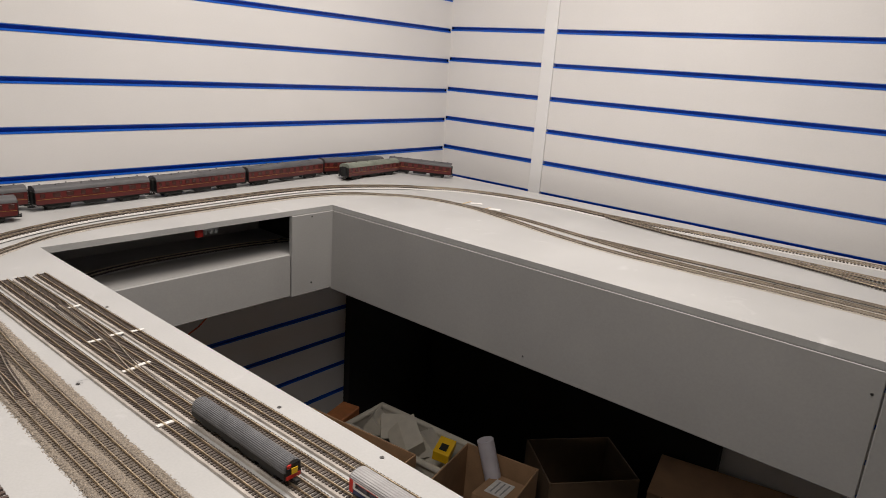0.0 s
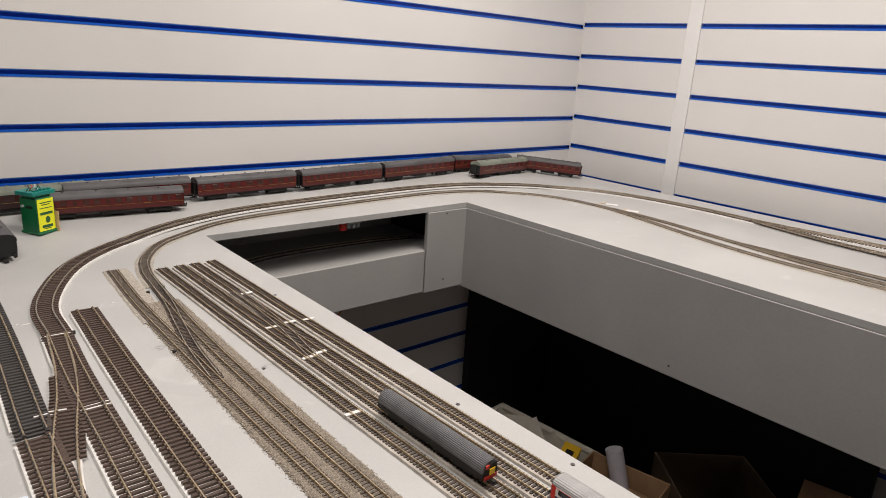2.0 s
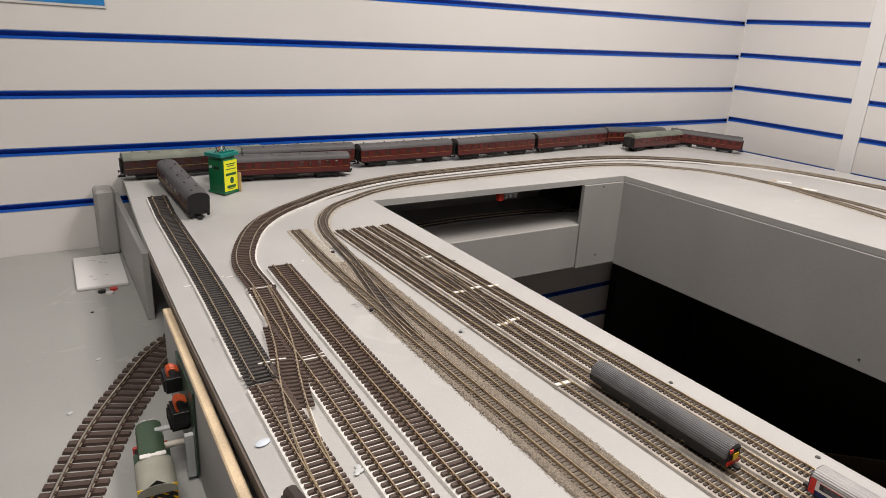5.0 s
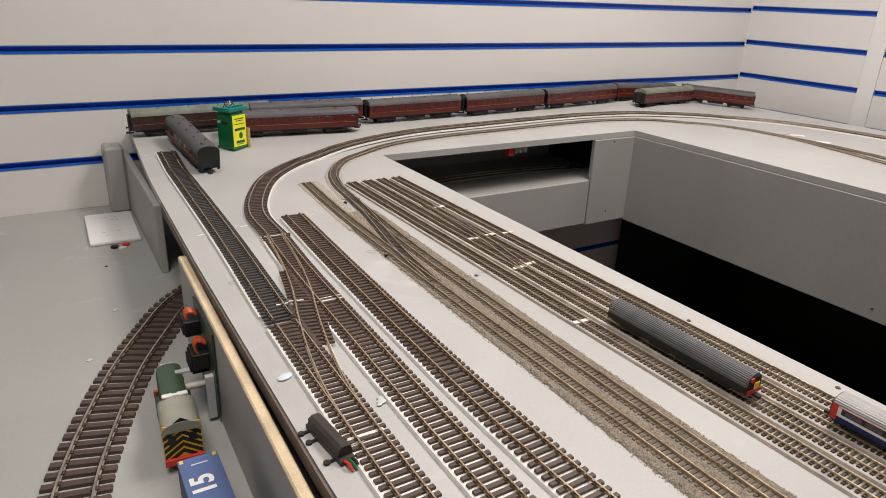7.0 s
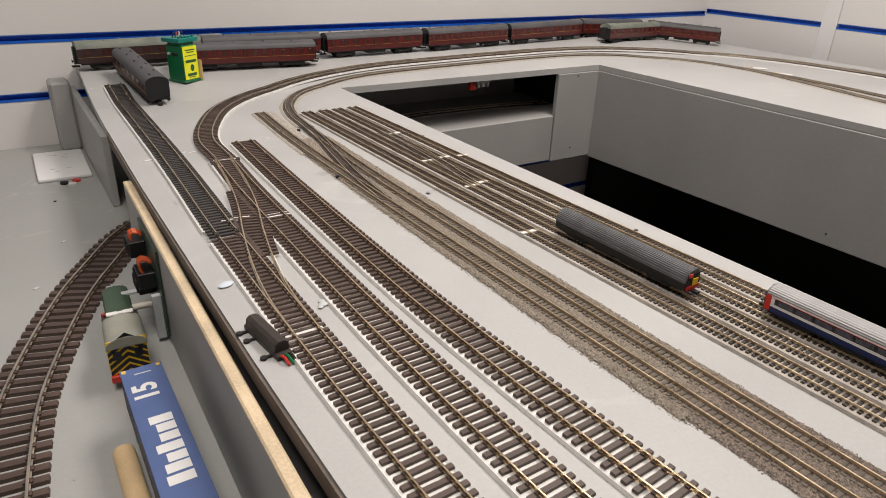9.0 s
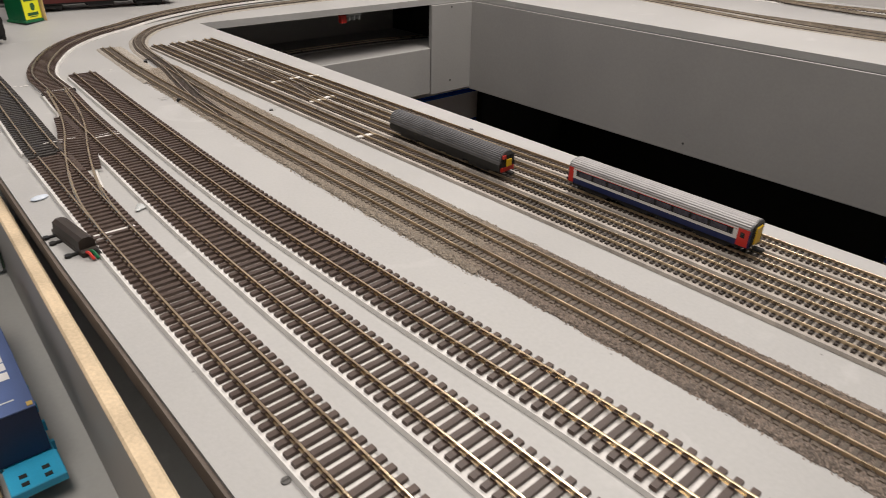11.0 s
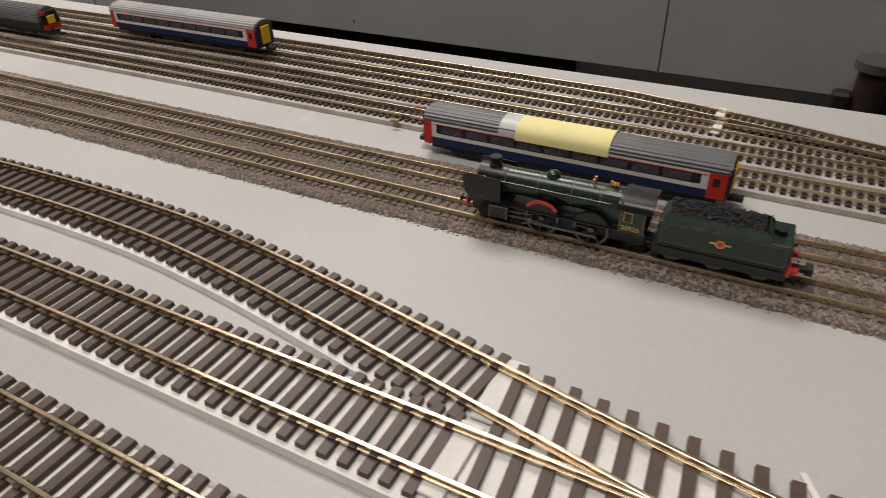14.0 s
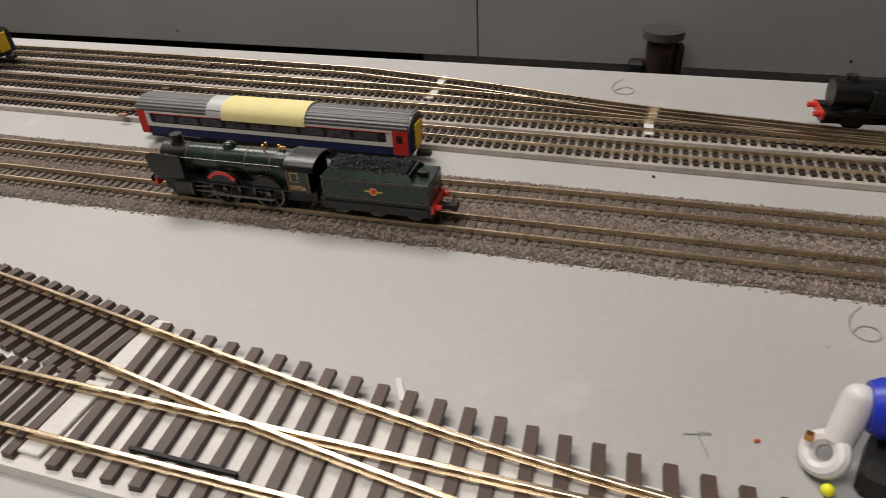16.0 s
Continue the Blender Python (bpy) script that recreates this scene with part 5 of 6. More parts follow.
chip("plastic_crumb", -1.42, -1.636, 0.9502, (0.0014, 0.0014, 0.0006), "dark", "tiny dark crumb on the grey board", "crumb", 30, 0.0003)
for i, x in enumerate((-1.333, -1.352, -1.377, -1.392, -1.405, -1.413)):
    chip("rail_joiner", x + random.uniform(-0.002, 0.002), -1.360 + random.uniform(-0.003, 0.003), 0.9538, (0.0022, 0.005, 0.0014), "copper" if i % 2 else "lining_dim", "small coppery rail joint between rails", "rail joint", random.uniform(-10, 10), 0.0002, "rail joints")
for x, y in ((-1.4115, -0.876), (-1.333, -0.655), (-1.3565, -0.651), (-1.384, -0.654), (-1.386, -0.750), (-1.3697, -0.746), (-1.357, -0.531), (-1.333, -1.515), (-1.352, -1.516), (-1.361, -1.633), (-1.3765, -1.632)):
    chip("joint_plate", x, y, 0.9526, (0.0165, 0.0046, 0.0014), "white", "white packing plate between rails", "packing plate", random.uniform(-6, 6), 0.0003, "white packing plates")
for x, y in ((-1.5975, -0.732), (-1.6320, -0.724), (-1.590, -0.548), (-1.6515, -0.935), (-1.570, -1.489), (-1.598, -1.4875)):
    chip("joint_plate", x, y, 0.9532, (0.026, 0.0075, 0.0012), "white", "white packing plate between rails", "packing plate", random.uniform(-3, 3), 0.0003, "white packing plates")
for x, y, dx, dy, a in ((-1.6637, -0.500, 0.010, 0.003, 20), (-1.659, -0.508, 0.004, 0.002, 70), (-1.6116, -0.490, 0.009, 0.0025, 10), (-1.620, -0.486, 0.004, 0.002, 40), (-1.690, -0.925, 0.004, 0.010, 15), (-1.689, -0.940, 0.003, 0.008, -30), (-1.512, -0.470, 0.005, 0.002, 30), (-1.668, -0.115, 0.006, 0.0025, 0)):
    if x > outer(y) + 0.004:
        chip("paint_fleck", x, y, board_z(x, y) + 0.0002, (dx, dy, 0.0004), "white", "small white paint fleck on the grey board", "paint fleck", a, 0.0001, "paint flecks")
for x, y in ((-1.6055, -0.556), (-1.6050, -0.549), (-1.5735, -0.545), (-1.5760, -0.550), (-1.4985, -0.655), (-1.4735, -0.652), (-1.4640, -0.458), (-1.4420, -0.452)):
    chip("rail_joiner", x, y, 0.9502, (0.0042, 0.0032, 0.0036), "dark", "small black plastic joint lug beside a rail", "joint lug", random.uniform(-30, 30), 0.0005, "joint lugs")
hole = screw(Matrix.Translation((-1.668, -1.187, 0.9502)), "board screws")
for x, y in ((-1.684, -1.19), (-1.669, -1.221), (-1.314, -0.917), (-1.324, -0.55), (-1.30, -1.05), (-1.436, -0.742)):
    copy_thing(hole, Matrix.Translation((x, y, 0.9502)) @ pose(0, 0, 0, 0, 0, random.uniform(0, 90)))


def scribble(x, y, size, turn, pts, z=None):
    bm = bmesh.new()
    line = [Vector(p) for p in pts]
    fine = []
    for i in range(len(line) - 1):
        p0, p1, p2, p3 = line[max(i - 1, 0)], line[i], line[i + 1], line[min(i + 2, len(line) - 1)]
        for k in range(5):
            t = k / 5
            fine.append(0.5 * ((2 * p1) + (p2 - p0) * t + (2 * p0 - 5 * p1 + 4 * p2 - p3) * t * t + (3 * p1 - p0 - 3 * p2 + p3) * t * t * t))
    fine.append(line[-1])
    rows = []
    for i, p in enumerate(fine):
        d = (fine[min(i + 1, len(fine) - 1)] - fine[max(i - 1, 0)]).normalized()
        w = 0.035 * (0.7 + 0.5 * noise.noise((i * 0.4, x * 50, y * 50)))
        rows.append([bm.verts.new(((p.x - s * d.y * w) * size, (p.y + s * d.x * w) * size, 0)) for s in (-1, 1)])
    for q, r in zip(rows, rows[1:]):
        bm.faces.new((q[0], r[0], r[1], q[1]))
    bmesh.ops.recalc_face_normals(bm, faces=bm.faces[:])
    o = part("pencil_mark", bm, M["pencil"])
    o.matrix_world = pose(x, y, (0.95 if z is None else z) + 0.0003, 0, 0, turn)
    tagged(o, "grey handwritten pencil mark on the board", "pencil mark", "pencil marks")


SIX = [(0.3, 1.0), (-0.1, 0.6), (-0.3, 0.1), (-0.2, -0.25), (0.1, -0.35), (0.35, -0.15), (0.3, 0.15), (0.0, 0.2), (-0.25, 0.0)]
FOUR = [(0.3, -0.5), (0.3, 0.6), (-0.4, -0.1), (0.5, -0.1)]
TEE = [(-0.5, 0.5), (0.4, 0.45), (0.0, 0.5), (0.05, -0.4)]
scribble(-1.321, -1.616, 0.017, -70, SIX)
scribble(-1.562, -1.653, 0.008, -75, TEE)
scribble(-1.506, -1.700, 0.012, -80, SIX)
scribble(-1.434, -0.740, 0.010, -60, SIX)
scribble(-1.508, -0.633, 0.013, -60, FOUR)
scribble(-1.667, -0.649, 0.010, -60, FOUR)
scribble(-1.6, -0.503, 0.010, -60, TEE)


def bench_tool():
    """A small clip-like tool standing near the board's end: a ring jaw, an arm and a thick barrel."""
    b = empty("bench_clip", "small blue and white plastic clip with a dark base", "plastic clip", m=pose(-1.562, -1.6815, 0.95, 0, 0, -20))
    bm = bmesh.new()
    axis = pose(-0.001, 0.002, 0.0060, -28, -38, 0)
    tube(bm, [axis @ Vector((0.0040 * math.cos(a), 0.0040 * math.sin(a), 0)) for a in [6.2832 * i / 22 for i in range(23)]], 0.0021, 10)
    part("jaw", bm, M["livery_white"], b, "thick white plastic ring", smooth=True)
    bm = bmesh.new()
    cyl(bm, (0.0020, 0.0005, 0.0080), (0.0085, -0.0005, 0.0175), 0.0034, 0.0038, 20)
    ball(bm, (0.0085, -0.0005, 0.0175), 0.0038, u=16, v=10)
    part("arm", bm, M["livery_white"], b, "white plastic arm", smooth=True)
    bm = bmesh.new()
    cyl(bm, (0.0095, -0.0050, 0.0165), (0.0150, -0.0240, 0.0180), 0.0072, seg=28)
    cyl(bm, (0.0088, -0.0026, 0.0163), (0.0095, -0.0050, 0.0165), 0.0060, 0.0072, 28)
    part("barrel", bm, M["blueplastic"], b, "royal blue plastic barrel", smooth=True)
    boxpart("foot", (-0.004, 0.012, -0.020, -0.0055, 0.0, 0.0085), M["dark"], b, "dark base block", 0.0015)
    bm = bmesh.new()
    ball(bm, (-0.0072, -0.0010, 0.0016), 0.0016)
    part("bead", bm, M["label_yellow"], b, "yellow-green bead", smooth=True)
    boxpart("contact", (-0.0022, 0.0, 0.0052, 0.0072, 0.0085, 0.0105), M["gold"], b, "coppery metal contact", 0.0003)


bench_tool()


# ---- things on the lower board ----
def shunter():
    s = empty("diesel_shunter", "green model diesel shunter with yellow and black chevrons", "model locomotive", m=pose(-1.7391, -0.7081, LOW, 0, 0, 86))
    bm = bmesh.new()
    prism(bm, [(-0.0115, 0.013), (0.0115, 0.013), (0.0115, 0.037)] + [(math.cos(math.pi * i / 8) * 0.0115, 0.037 + math.sin(math.pi * i / 8) ** 0.8 * 0.006) for i in range(1, 8)] + [(-0.0115, 0.037)], -0.012, 0.058)
    h = part("bonnet", bm, M["shunter_green"], s, "dark green bonnet", smooth=True)
    for x in (0.004, 0.02, 0.036, 0.052):
        boxpart("bonnet_rib", (x - 0.0004, x + 0.0004, -0.0119, 0.0119, 0.014, 0.0372), M["shunter_green"], h)
    bm = bmesh.new()
    prism(bm, [(-0.0155, 0.012), (0.0155, 0.012), (0.0155, 0.040), (-0.0155, 0.040)], -0.052, -0.012)
    c = part("cab", bm, M["shunter_green"], s)
    bm = bmesh.new()
    prism(bm, [(math.cos(math.pi * i / 10) * 0.0160, 0.0400 + math.sin(math.pi * i / 10) ** 0.8 * 0.0095) for i in range(11)], -0.0535, -0.0105)
    part("cab_roof", bm, M["shunter_grey"], c, "grey arched cab roof", smooth=True)
    bm = bmesh.new()
    box(bm, -0.0125, -0.0070, -0.0110, -0.0020, 0.0485, 0.0505, 0.0006)
    box(bm, -0.0125, -0.0070, 0.0020, 0.0110, 0.0485, 0.0505, 0.0006)
    box(bm, -0.0115, -0.0080, -0.0030, 0.0030, 0.0485, 0.0503, 0.0004)
    box(bm, -0.0118, -0.0078, -0.0085, 0.0085, 0.0440, 0.0490)
    part("roof_block", bm, M["white"], s, "white bone-shaped block on the roof", smooth=True)
    # chevrons on the cab back
    boxpart("cab_back", (-0.0526, -0.0519, -0.0155, 0.0155, 0.014, 0.047), M["yellow"], c, "yellow cab back")
    for i in range(6):
        for q in (-1, 1):
            bm = bmesh.new()
            z = 0.012 + i * 0.0062
            v = [bm.verts.new((-0.0530, q * yy, zz)) for yy, zz in ((0.0, z + 0.0065), (0.0, z + 0.0104), (0.0152, z - 0.0001), (0.0152, z - 0.0040))]
            v2 = [bm.verts.new((-0.0524, p.co.y, p.co.z)) for p in v]
            bm.faces.new(v)
            for k in range(4):
                bm.faces.new((v[k], v[(k + 1) % 4], v2[(k + 1) % 4], v2[k]))
            bmesh.ops.recalc_face_normals(bm, faces=bm.faces[:])
            part("chevron", bm, M["black"], c, "black chevron stripe")
        if i in (2, 4):
            boxpart("cab_window", (-0.0536, -0.0531, -0.0115 if i == 2 else 0.005, -0.005 if i == 2 else 0.0115, 0.029, 0.037), M["glass"], c)
    boxpart("buffer_beam", (-0.0555, -0.0520, -0.0160, 0.0160, 0.008, 0.0145), M["red"], s, "red buffer beam", 0.0004)
    boxpart("buffer_beam", (0.0580, 0.0615, -0.0160, 0.0160, 0.008, 0.0145), M["red"], s, "red buffer beam", 0.0004)
    boxpart("frame", (-0.052, 0.058, -0.0145, 0.0145, 0.006, 0.0135), M["dark"], s)
    for q in (-1, 1):
        boxpart("side_box", (0.010, 0.034, q * 0.0135 - 0.0025, q * 0.0135 + 0.0025, 0.0135, 0.024), M["shunter_green"], s, bev=0.0004)
        bm = bmesh.new()
        tube(bm, [(0.0590, q * 0.010, 0.036), (0.0605, q * 0.006, 0.042), (0.0605, q * 0.001, 0.042)], 0.0006)
        part("handrail", bm, M["livery_white"], s, "white handrail")
    for x in (-0.03, 0.0, 0.03):
        wheelset(s, x, 0.0085, 0.0085, 0.0165, "wheel", "dark")


shunter()


def container_wagon():
    w = empty("container_wagon", "light blue flat wagon on the grey lower board", "model wagon", m=pose(-1.7400, -0.9110, LOW, 0, 0, 90.2))
    bm = bmesh.new()
    box(bm, -0.103, 0.088, -0.0135, 0.0135, 0.013, 0.0175, 0.0004)
    box(bm, -0.104, -0.080, -0.0145, 0.0145, 0.0125, 0.0185, 0.0006)
    part("deck", bm, M["wagon_blue"], w, "bright light blue deck")
    for q in (-1, 1):
        boxpart("sole_bar", (-0.085, 0.080, q * 0.012 - 0.001, q * 0.012 + 0.001, 0.008, 0.013), M["wagon_blue"], w)
        for i in range(7):
            x = -0.07 + i * 0.022
            boxpart("stake", (x - 0.0012, x + 0.0012, q * 0.0142 - 0.0012, q * 0.0142 + 0.0012, 0.010, 0.0175), M["wagon_blue"], w)
        for x in (-0.099, -0.092):
            boxpart("pocket", (x - 0.0016, x + 0.0016, q * 0.006 - 0.002, q * 0.006 + 0.002, 0.0184, 0.0189), M["dark"], w)
    for s in (-1, 1):
        g = boxpart("bogie", (s * 0.066 - 0.018, s * 0.066 + 0.018, -0.011, 0.011, 0.005, 0.0095), M["dark"], w)
        wheelset(g, s * 0.066 - 0.012, 0.006, 0.006, 0.0165, "wheel", "dark")
        wheelset(g, s * 0.066 + 0.012, 0.006, 0.006, 0.0165, "wheel", "dark")
    c = empty("shipping_container", "dark blue model shipping container with white lettering", "container", m=pose(-1.7415, -0.9030, LOW + 0.0187, 0, 0, 89.6))
    bm = bmesh.new()
    side = [(-0.0862 + 0.0862 * 2 * i / 152, 0.0147 - (0.0004 if i % 4 in (1, 2) else 0.0)) for i in range(153)]
    ring = side + [(x, -y) for x, y in side[::-1]]
    lo, hi = [bm.verts.new((x, y, 0.0)) for x, y in ring], [bm.verts.new((x, y, 0.0335)) for x, y in ring]
    for i in range(len(ring)):
        j = (i + 1) % len(ring)
        bm.faces.new((lo[i], lo[j], hi[j], hi[i]))
    bm.faces.new(lo)
    bm.faces.new(hi)
    bmesh.ops.recalc_face_normals(bm, faces=bm.faces[:])
    part("shell", bm, M["container_dark"], c, "navy blue corrugated shell")
    top = boxpart("roof", (-0.0863, 0.0863, -0.0148, 0.0148, 0.0335, 0.0346), M["container"], c, "matt blue container roof", 0.0003)
    words("15", 0.0225, M["livery_white"], top, pose(0.052, 0.0015, 0.0348, 0, 0, 0), "lettering", bold=0.0007)
    for x, hi in ((-0.047, 0.0082), (-0.0360, 0.0070), (-0.0260, 0.0040), (-0.0155, 0.0082), (-0.0045, 0.0040), (0.0060, 0.0040), (0.0160, 0.0070)):
        bm = bmesh.new()
        box(bm, x - 0.0042, x + 0.0042, -0.0082, hi, 0.0346, 0.0348)
        part("lettering_bar", bm, M["livery_white"], top, "white bar of lettering")
    for x in (-0.083, 0.083):
        for q in (-1, 1):
            boxpart("corner_casting", (x - 0.002, x + 0.002, q * 0.0122 - 0.0015, q * 0.0122 + 0.0015, 0.0344, 0.0351), M["cream"], top, "yellow corner mark")
    for x, k in ((0.077, 0.012), (-0.074, 0.012)):
        boxpart("print_bar", (x - 0.0006, x + 0.0006, -k / 2, k / 2, 0.0346, 0.03475), M["grey_light"], top)


container_wagon()

bm = bmesh.new()
cyl(bm, (-1.7655, -0.853, LOW + 0.0078), (-1.7665, -1.45, LOW + 0.0078), 0.0078, seg=22)
for i in range(12):
    y = -0.92 - i * 0.006
    cyl(bm, (-1.7738, y, LOW + 0.009), (-1.7738, y - 0.002, LOW + 0.009), 0.0006, seg=6)
tagged(part("wooden_dowel", bm, M["dowel"], smooth=True), "round pale wooden dowel lying on the lower board", "dowel")

bm = bmesh.new()
box(bm, -0.037, 0.037, -0.076, 0.076, 0.0, 0.006, 0.0025, 2)
plate = empty("plastic_plate", "white square plastic plate lying on the board", "plate", m=pose(-1.7325, -0.092, LOW, 0, 0, -1))
part("plate_body", bm, M["trim"], plate, smooth=True)
for x, y in ((-0.012, 0.05), (-0.005, 0.048), (-0.013, -0.03), (-0.008, -0.045), (0.006, 0.035), (0.012, 0.03), (0.01, -0.03), (0.012, 0.05)):
    boxpart("slot", (x - 0.004, x + 0.002, y - 0.0008, y + 0.0008, 0.0058, 0.0063), M["grime"], plate)
for x, y, mt, lb in ((-1.7375, -0.183, "dark", "small round black button on the lower board"), (-1.7205, -0.178, "red", "small round red button on the lower board"), (-1.7275, -0.194, "white", "small round white button on the lower board")):
    tagged(cylpart("button", (x, y, LOW), (x, y, LOW + 0.003), 0.0058, M[mt], seg=20), lb, "button", "loose buttons")
for x, y, d in ((-1.757, -0.258, 0.004), (-1.762, -0.413, 0.006), (-1.80, -0.53, 0.006), (-1.79, -0.60, 0.005), (-1.735, -0.83, 0.005)):
    chip("debris", x, y, LOW + 0.0001, (d, d * 0.7, 0.001), "dark" if d != 0.006 else "grey_light", "tiny scrap lying on the lower board", "scrap", 40, 0.0002, "scraps")


M["board_green"] = mat("grey_green_circuit_board", (0.03, 0.055, 0.035), 0.4, vary=0.15)


def relay_board():
    p = empty("relay_board", "small circuit board with black relays and orange wires", "circuit board", m=pose(-1.6995, -0.668, LOW, 0, 0, -1.1))
    boxpart("circuit_board", (-0.0022, -0.0005, -0.045, 0.045, 0.010, 0.098), M["board_green"], p, "grey-green circuit board")
    for y, z in ((0.025, 0.078), (-0.010, 0.060), (0.004, 0.048)):
        b = boxpart("relay", (-0.017, -0.0022, y - 0.013, y + 0.013, z - 0.008, z + 0.008), M["black"], p, "black relay block", 0.0006)
        for i in range(5):
            boxpart("pin", (-0.0185, -0.0170, y - 0.011 + i * 0.005, y - 0.009 + i * 0.005, z - 0.006, z + 0.006), M["dark"], b)
    for k, (y, z) in enumerate(((0.024, 0.080), (-0.014, 0.067))):
        for j in range(4):
            bm = bmesh.new()
            tube(bm, [(-0.004 - 0.010 * math.sin(a), y - 0.006 + 0.003 * j, z - 0.012 + 0.022 * (1 - math.cos(a)) * 0.5 + 0.010 * math.sin(a)) for a in [math.pi * i / 8 for i in range(9)]], 0.0013)
            part("wire", bm, M["orange"], p, "orange wire loop")
    boxpart("lever", (-0.034, -0.012, -0.003, 0.003, 0.040, 0.0425), M["grey_light"], p, "pale metal lever", 0.0004)
    cylpart("spindle", (-0.030, -0.018, 0.034), (-0.004, -0.018, 0.034), 0.0032, M["tub"], p, "cream plastic spindle")
    boxpart("bracket", (-0.010, -0.0022, -0.036, -0.030, 0.004, 0.05), M["grey_light"], p, bev=0.0004)


relay_board()

# ---- in the opening and the well ----
s = empty("track_sensor", "small grey and red sensor under the baseboard edge", "sensor", m=pose(-0.985, -0.208, 0.938))
boxpart("sensor_body", (-0.004, 0.030, -0.006, 0.006, -0.006, 0.0), M["grey_light"], s, bev=0.0006)
for x in (0.0, 0.012, 0.024):
    boxpart("sensor_leg", (x, x + 0.004, -0.005, 0.005, -0.014, -0.006), M["grey_light"], s)
boxpart("sensor_plug", (-0.018, -0.005, -0.005, 0.005, -0.018, -0.003), M["red"], s, "red plug", 0.0006)
for i, (mt, lb) in enumerate((("orange", "thin red cable hanging under the baseboard"), ("dark", "thin black cable hanging under the baseboard"), ("red", "thin red cable hanging under the baseboard"))):
    bm = bmesh.new()
    tube(bm, [(-1.17 + 0.32 * t + 0.02 * i, -0.12 + 0.015 * i, 0.836 - (0.17 - 0.05 * i) * math.sin(math.pi * t) ** 0.7) for t in [k / 12 for k in range(13)]], 0.0016)
    tagged(part("cable", bm, M[mt], smooth=True), lb, "cable", "cables under the layout")
# The southern part of this board blackens slats that are merely in shade.
tagged(boxpart("black_board", (0.022, 0.050, -1.02, 0.015, 0.0, 0.735), M["dark"]), "black board standing against the slatted wall, deepening the shade there", "board", "black boards")
tagged(boxpart("black_board", (-0.365, 0.055, 0.02, 0.045, 0.0, 0.735), M["dark"]), "black board standing against the slatted wall, deepening the shade there", "board", "black boards")


def carton(m, w, d, h, label, flaps=True, material="card"):
    c = empty("cardboard_box", label, "cardboard box", "cardboard boxes", m)
    t = 0.004
    for nm, dims in (("side", (-w / 2, -w / 2 + t, -d / 2, d / 2, 0, h)), ("side", (w / 2 - t, w / 2, -d / 2, d / 2, 0, h)), ("end", (-w / 2 + t, w / 2 - t, -d / 2, -d / 2 + t, 0, h)), ("end", (-w / 2 + t, w / 2 - t, d / 2 - t, d / 2, 0, h)), ("bottom", (-w / 2 + t, w / 2 - t, -d / 2 + t, d / 2 - t, 0, t))):
        boxpart(nm, dims, M[material], c, bev=0.001)
    if flaps:
        for s in (-1, 1):
            f = boxpart("flap", (0, t, -d / 2 + 0.004, d / 2 - 0.004, 0, w * 0.42), M[material], c, "folded-out cardboard flap", 0.001)
            f.matrix_local = pose(s * (w / 2 - t / 2), 0, h - 0.002, 0, s * 38 if s > 0 else -120, 0)
    return c


carton(pose(-0.752, -0.313, 0.0, 0, 0, 7), 0.30, 0.36, 0.352, "open brown cardboard box on the dark floor", False)
carton(pose(-0.520, -0.640, 0.0, 0, 0, 11), 0.21, 0.20, 0.345, "open brown cardboard box holding a paper tube", False)
carton(pose(-0.235, -0.750, 0.0, 0, 0, -40), 0.24, 0.20, 0.315, "brown cardboard box with deep shade put into its colour", False, "card_shaded")
flat = carton(pose(-0.065, -1.10, 0.0, 0, 0, 12), 0.20, 0.40, 0.286, "flat-topped brown cardboard box in deep shade", False)
boxpart("lid", (-0.101, 0.101, -0.201, 0.201, 0.2862, 0.2902), M["card"], flat, "closed flat cardboard top", 0.001)
bx = boxpart("small_carton", (-0.06, 0.06, -0.045, 0.045, 0, 0.07), M["card"], bev=0.002)
bx.matrix_world = pose(-0.505, -0.675, 0.245, 0, 6, 8)
tagged(bx, "small brown carton with a white label inside a box", "carton")
lb = boxpart("label", (-0.035, 0.035, -0.025, 0.025, 0.0702, 0.0710), M["white"], bx, "white paper label")
for i in range(3):
    boxpart("print_bar", (-0.028, 0.028, -0.016 + i * 0.013, -0.012 + i * 0.013, 0.0711, 0.0714), M["pencil"], lb)


def tub():
    t = empty("storage_tub", "cream plastic storage tub full of white parts", "storage tub", m=pose(-0.468, -0.345, 0.0, 0, 0, 4))
    w, d, h = 0.15, 0.33, 0.298
    for nm, dims in (("wall", (-w / 2, -w / 2 + 0.006, -d / 2, d / 2, 0, h)), ("wall", (w / 2 - 0.006, w / 2, -d / 2, d / 2, 0, h)), ("wall", (-w / 2 + 0.006, w / 2 - 0.006, -d / 2, -d / 2 + 0.006, 0, h)), ("wall", (-w / 2 + 0.006, w / 2 - 0.006, d / 2 - 0.006, d / 2, 0, h)), ("bottom", (-w / 2 + 0.006, w / 2 - 0.006, -d / 2 + 0.006, d / 2 - 0.006, 0, 0.006))):
        boxpart(nm, dims, M["tub"], t, bev=0.002)
    bm = bmesh.new()
    for a, b in (((-w / 2, -d / 2), (w / 2, -d / 2)), ((w / 2, -d / 2), (w / 2, d / 2)), ((w / 2, d / 2), (-w / 2, d / 2)), ((-w / 2, d / 2), (-w / 2, -d / 2))):
        cyl(bm, (*a, h), (*b, h), 0.009, seg=12)
        ball(bm, (*a, h), 0.009)
    part("rim", bm, M["tub"], t, "rolled cream rim", smooth=True)


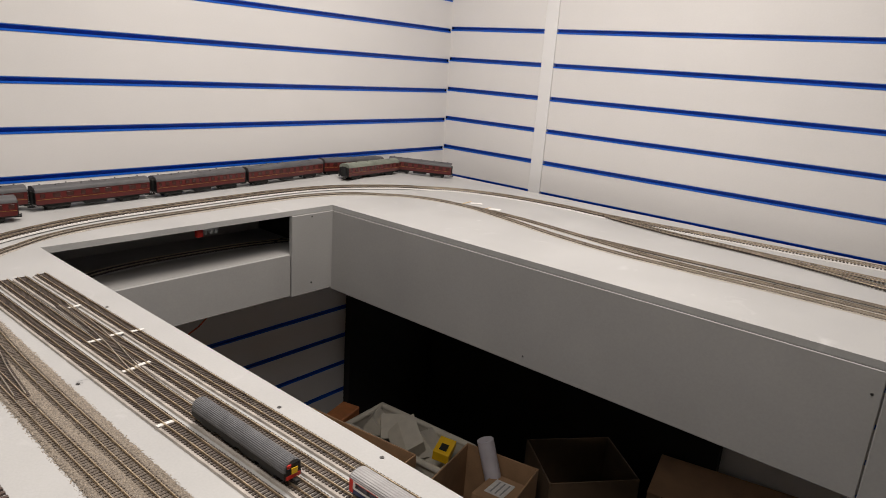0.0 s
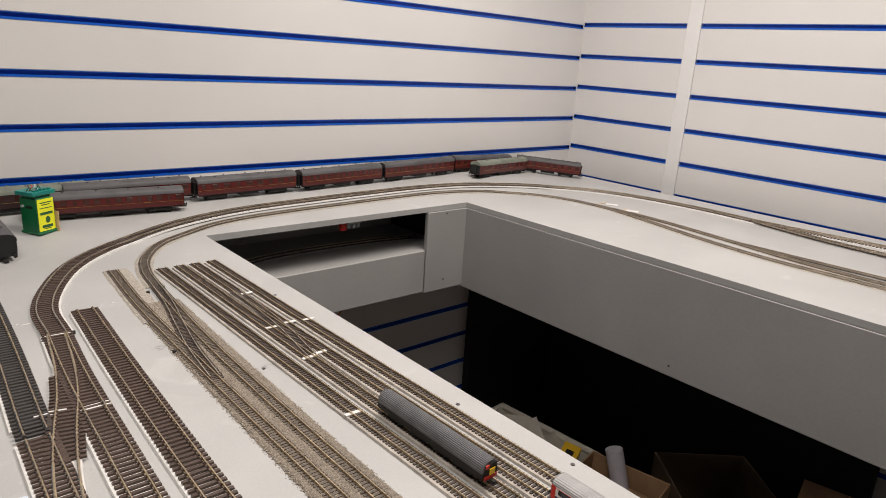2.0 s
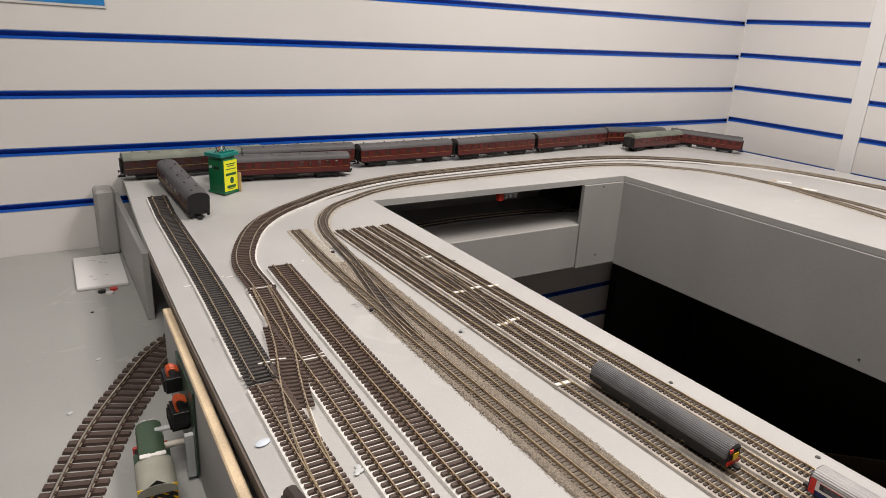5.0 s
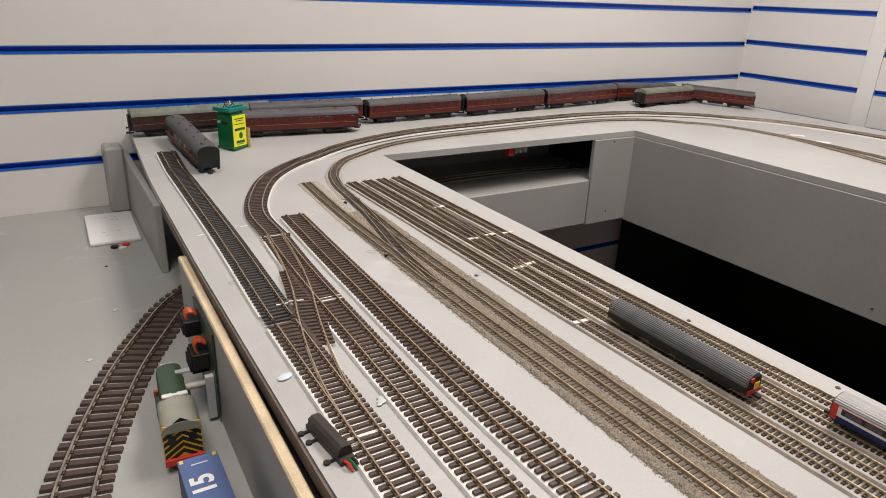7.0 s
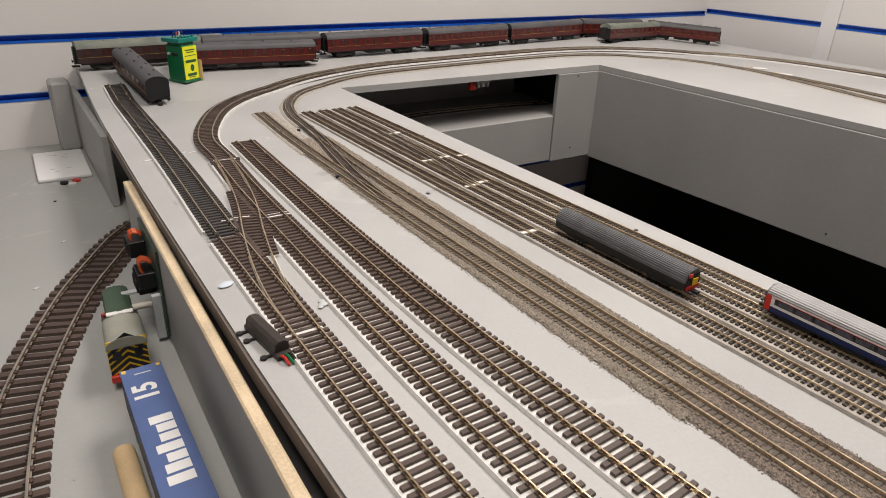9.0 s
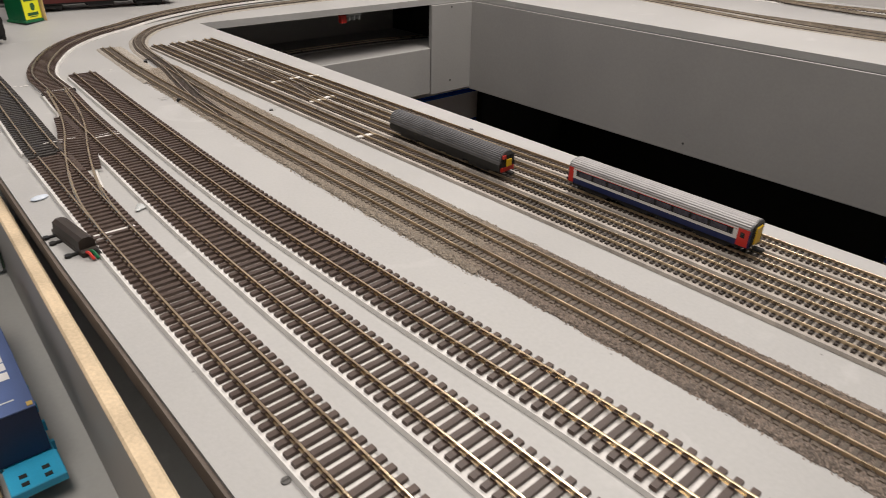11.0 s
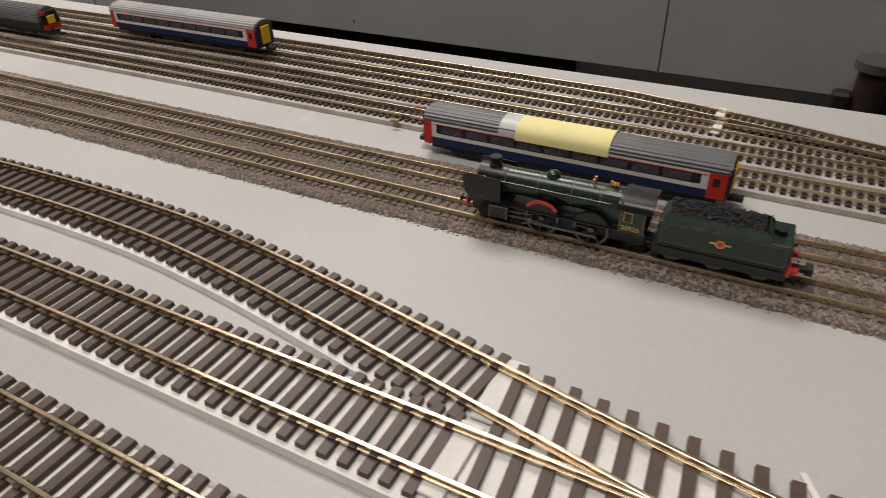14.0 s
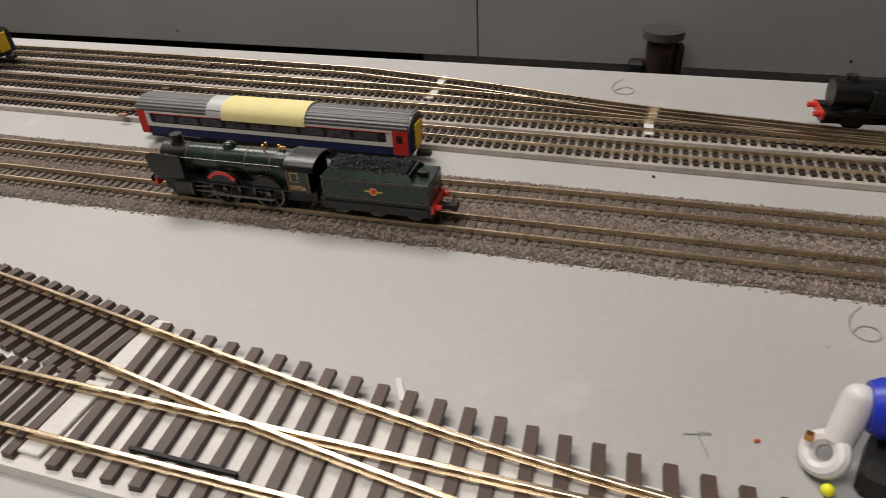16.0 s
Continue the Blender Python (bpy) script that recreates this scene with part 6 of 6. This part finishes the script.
tub()
rng = random.Random(3)
for i, (x, y, z, a, sz) in enumerate(((-0.490, -0.24, 0.300, 30, 0.070), (-0.470, -0.28, 0.300, -35, 0.075), (-0.478, -0.350, 0.295, 62, 0.095), (-0.445, -0.40, 0.275, 15, 0.085), (-0.470, -0.44, 0.25, -20, 0.06))):
    bm = bmesh.new()
    before = set(bm.verts)
    prism(bm, [(-0.5 * sz, 0), (0.5 * sz, 0), (0.3 * sz, 0.45 * sz), (-0.1 * sz, 0.8 * sz)], -0.5 * sz, 0.5 * sz)
    o = part("plaster_offcut", bm, M["tub"])
    o.matrix_world = pose(x, y, z - 0.02, rng.uniform(-25, 25), rng.uniform(-25, 25), a)
    tagged(o, "angular off-white offcut in a storage tub", "offcut", "offcuts in the tub")
yb = boxpart("yellow_pack", (-0.03, 0.03, -0.022, 0.022, 0, 0.03), M["yellow"], bev=0.001)
yb.matrix_world = pose(-0.478, -0.478, 0.309, 8, -12, 20)
tagged(yb, "small yellow card pack on the tub's edge", "card pack")
boxpart("pack_mark", (-0.018, 0.006, -0.01, 0.01, 0.0302, 0.0308), M["dark"], yb)
oc = boxpart("orange_case", (-0.05, 0.05, -0.03, 0.03, 0, 0.312), M["lining"], bev=0.004)
oc.matrix_world = pose(-0.530, -0.135, 0.0, 0, 0, 15)
tagged(oc, "rust-orange case standing on the floor", "case")
bm = bmesh.new()
cyl(bm, (-0.445, -0.712, 0.03), (-0.462, -0.594, 0.398), 0.021, seg=24)
cyl(bm, (-0.4619, -0.5946, 0.396), (-0.4621, -0.5934, 0.3995), 0.016, seg=20)
tagged(part("paper_tube", bm, M["tube"], smooth=True), "pale lilac rolled paper tube leaning in a box", "paper tube")


def canister():
    c = empty("canister", "tall dark brown canister with a grey lid", "canister", m=pose(-0.706, -1.645, 0.0))
    bm = bmesh.new()
    cyl(bm, (0, 0, 0.0), (0, 0, 0.797), 0.0215, seg=28)
    part("shell", bm, M["tubebrown"], c, smooth=True)
    cylpart("lid", (0, 0, 0.797), (0, 0, 0.808), 0.0285, M["clear_lid"], c, "smoky grey lid", 28)
    boxpart("handle", (-0.018, 0.006, 0.0205, 0.044, 0.60, 0.765), M["dark"], c, "black side handle", 0.004)
    boxpart("handle", (-0.014, 0.006, -0.030, -0.0205, 0.60, 0.790), M["dark"], c, "black side handle", 0.004)


canister()

p = empty("poster", "blue and white picture sheet hung on the slatted wall", "poster", m=pose(-1.84, NORTH - 0.0016, 1.257, 0, 0.9, 0))
boxpart("sheet", (-0.175, 0.175, -0.0006, 0.0004, 0.0, 0.25), M["livery_white"], p)
boxpart("picture", (-0.168, 0.172, -0.0010, -0.0006, 0.004, 0.245), M["poster"], p, "sky-blue printed picture")
for i in range(9):
    x = -0.15 + i * 0.036
    boxpart("picture_shape", (x, x + 0.022, -0.0013, -0.0010, 0.012 + 0.01 * (i % 3), 0.03 + 0.012 * (i % 4)), M["livery_white" if i % 2 else "container_dark"], p)
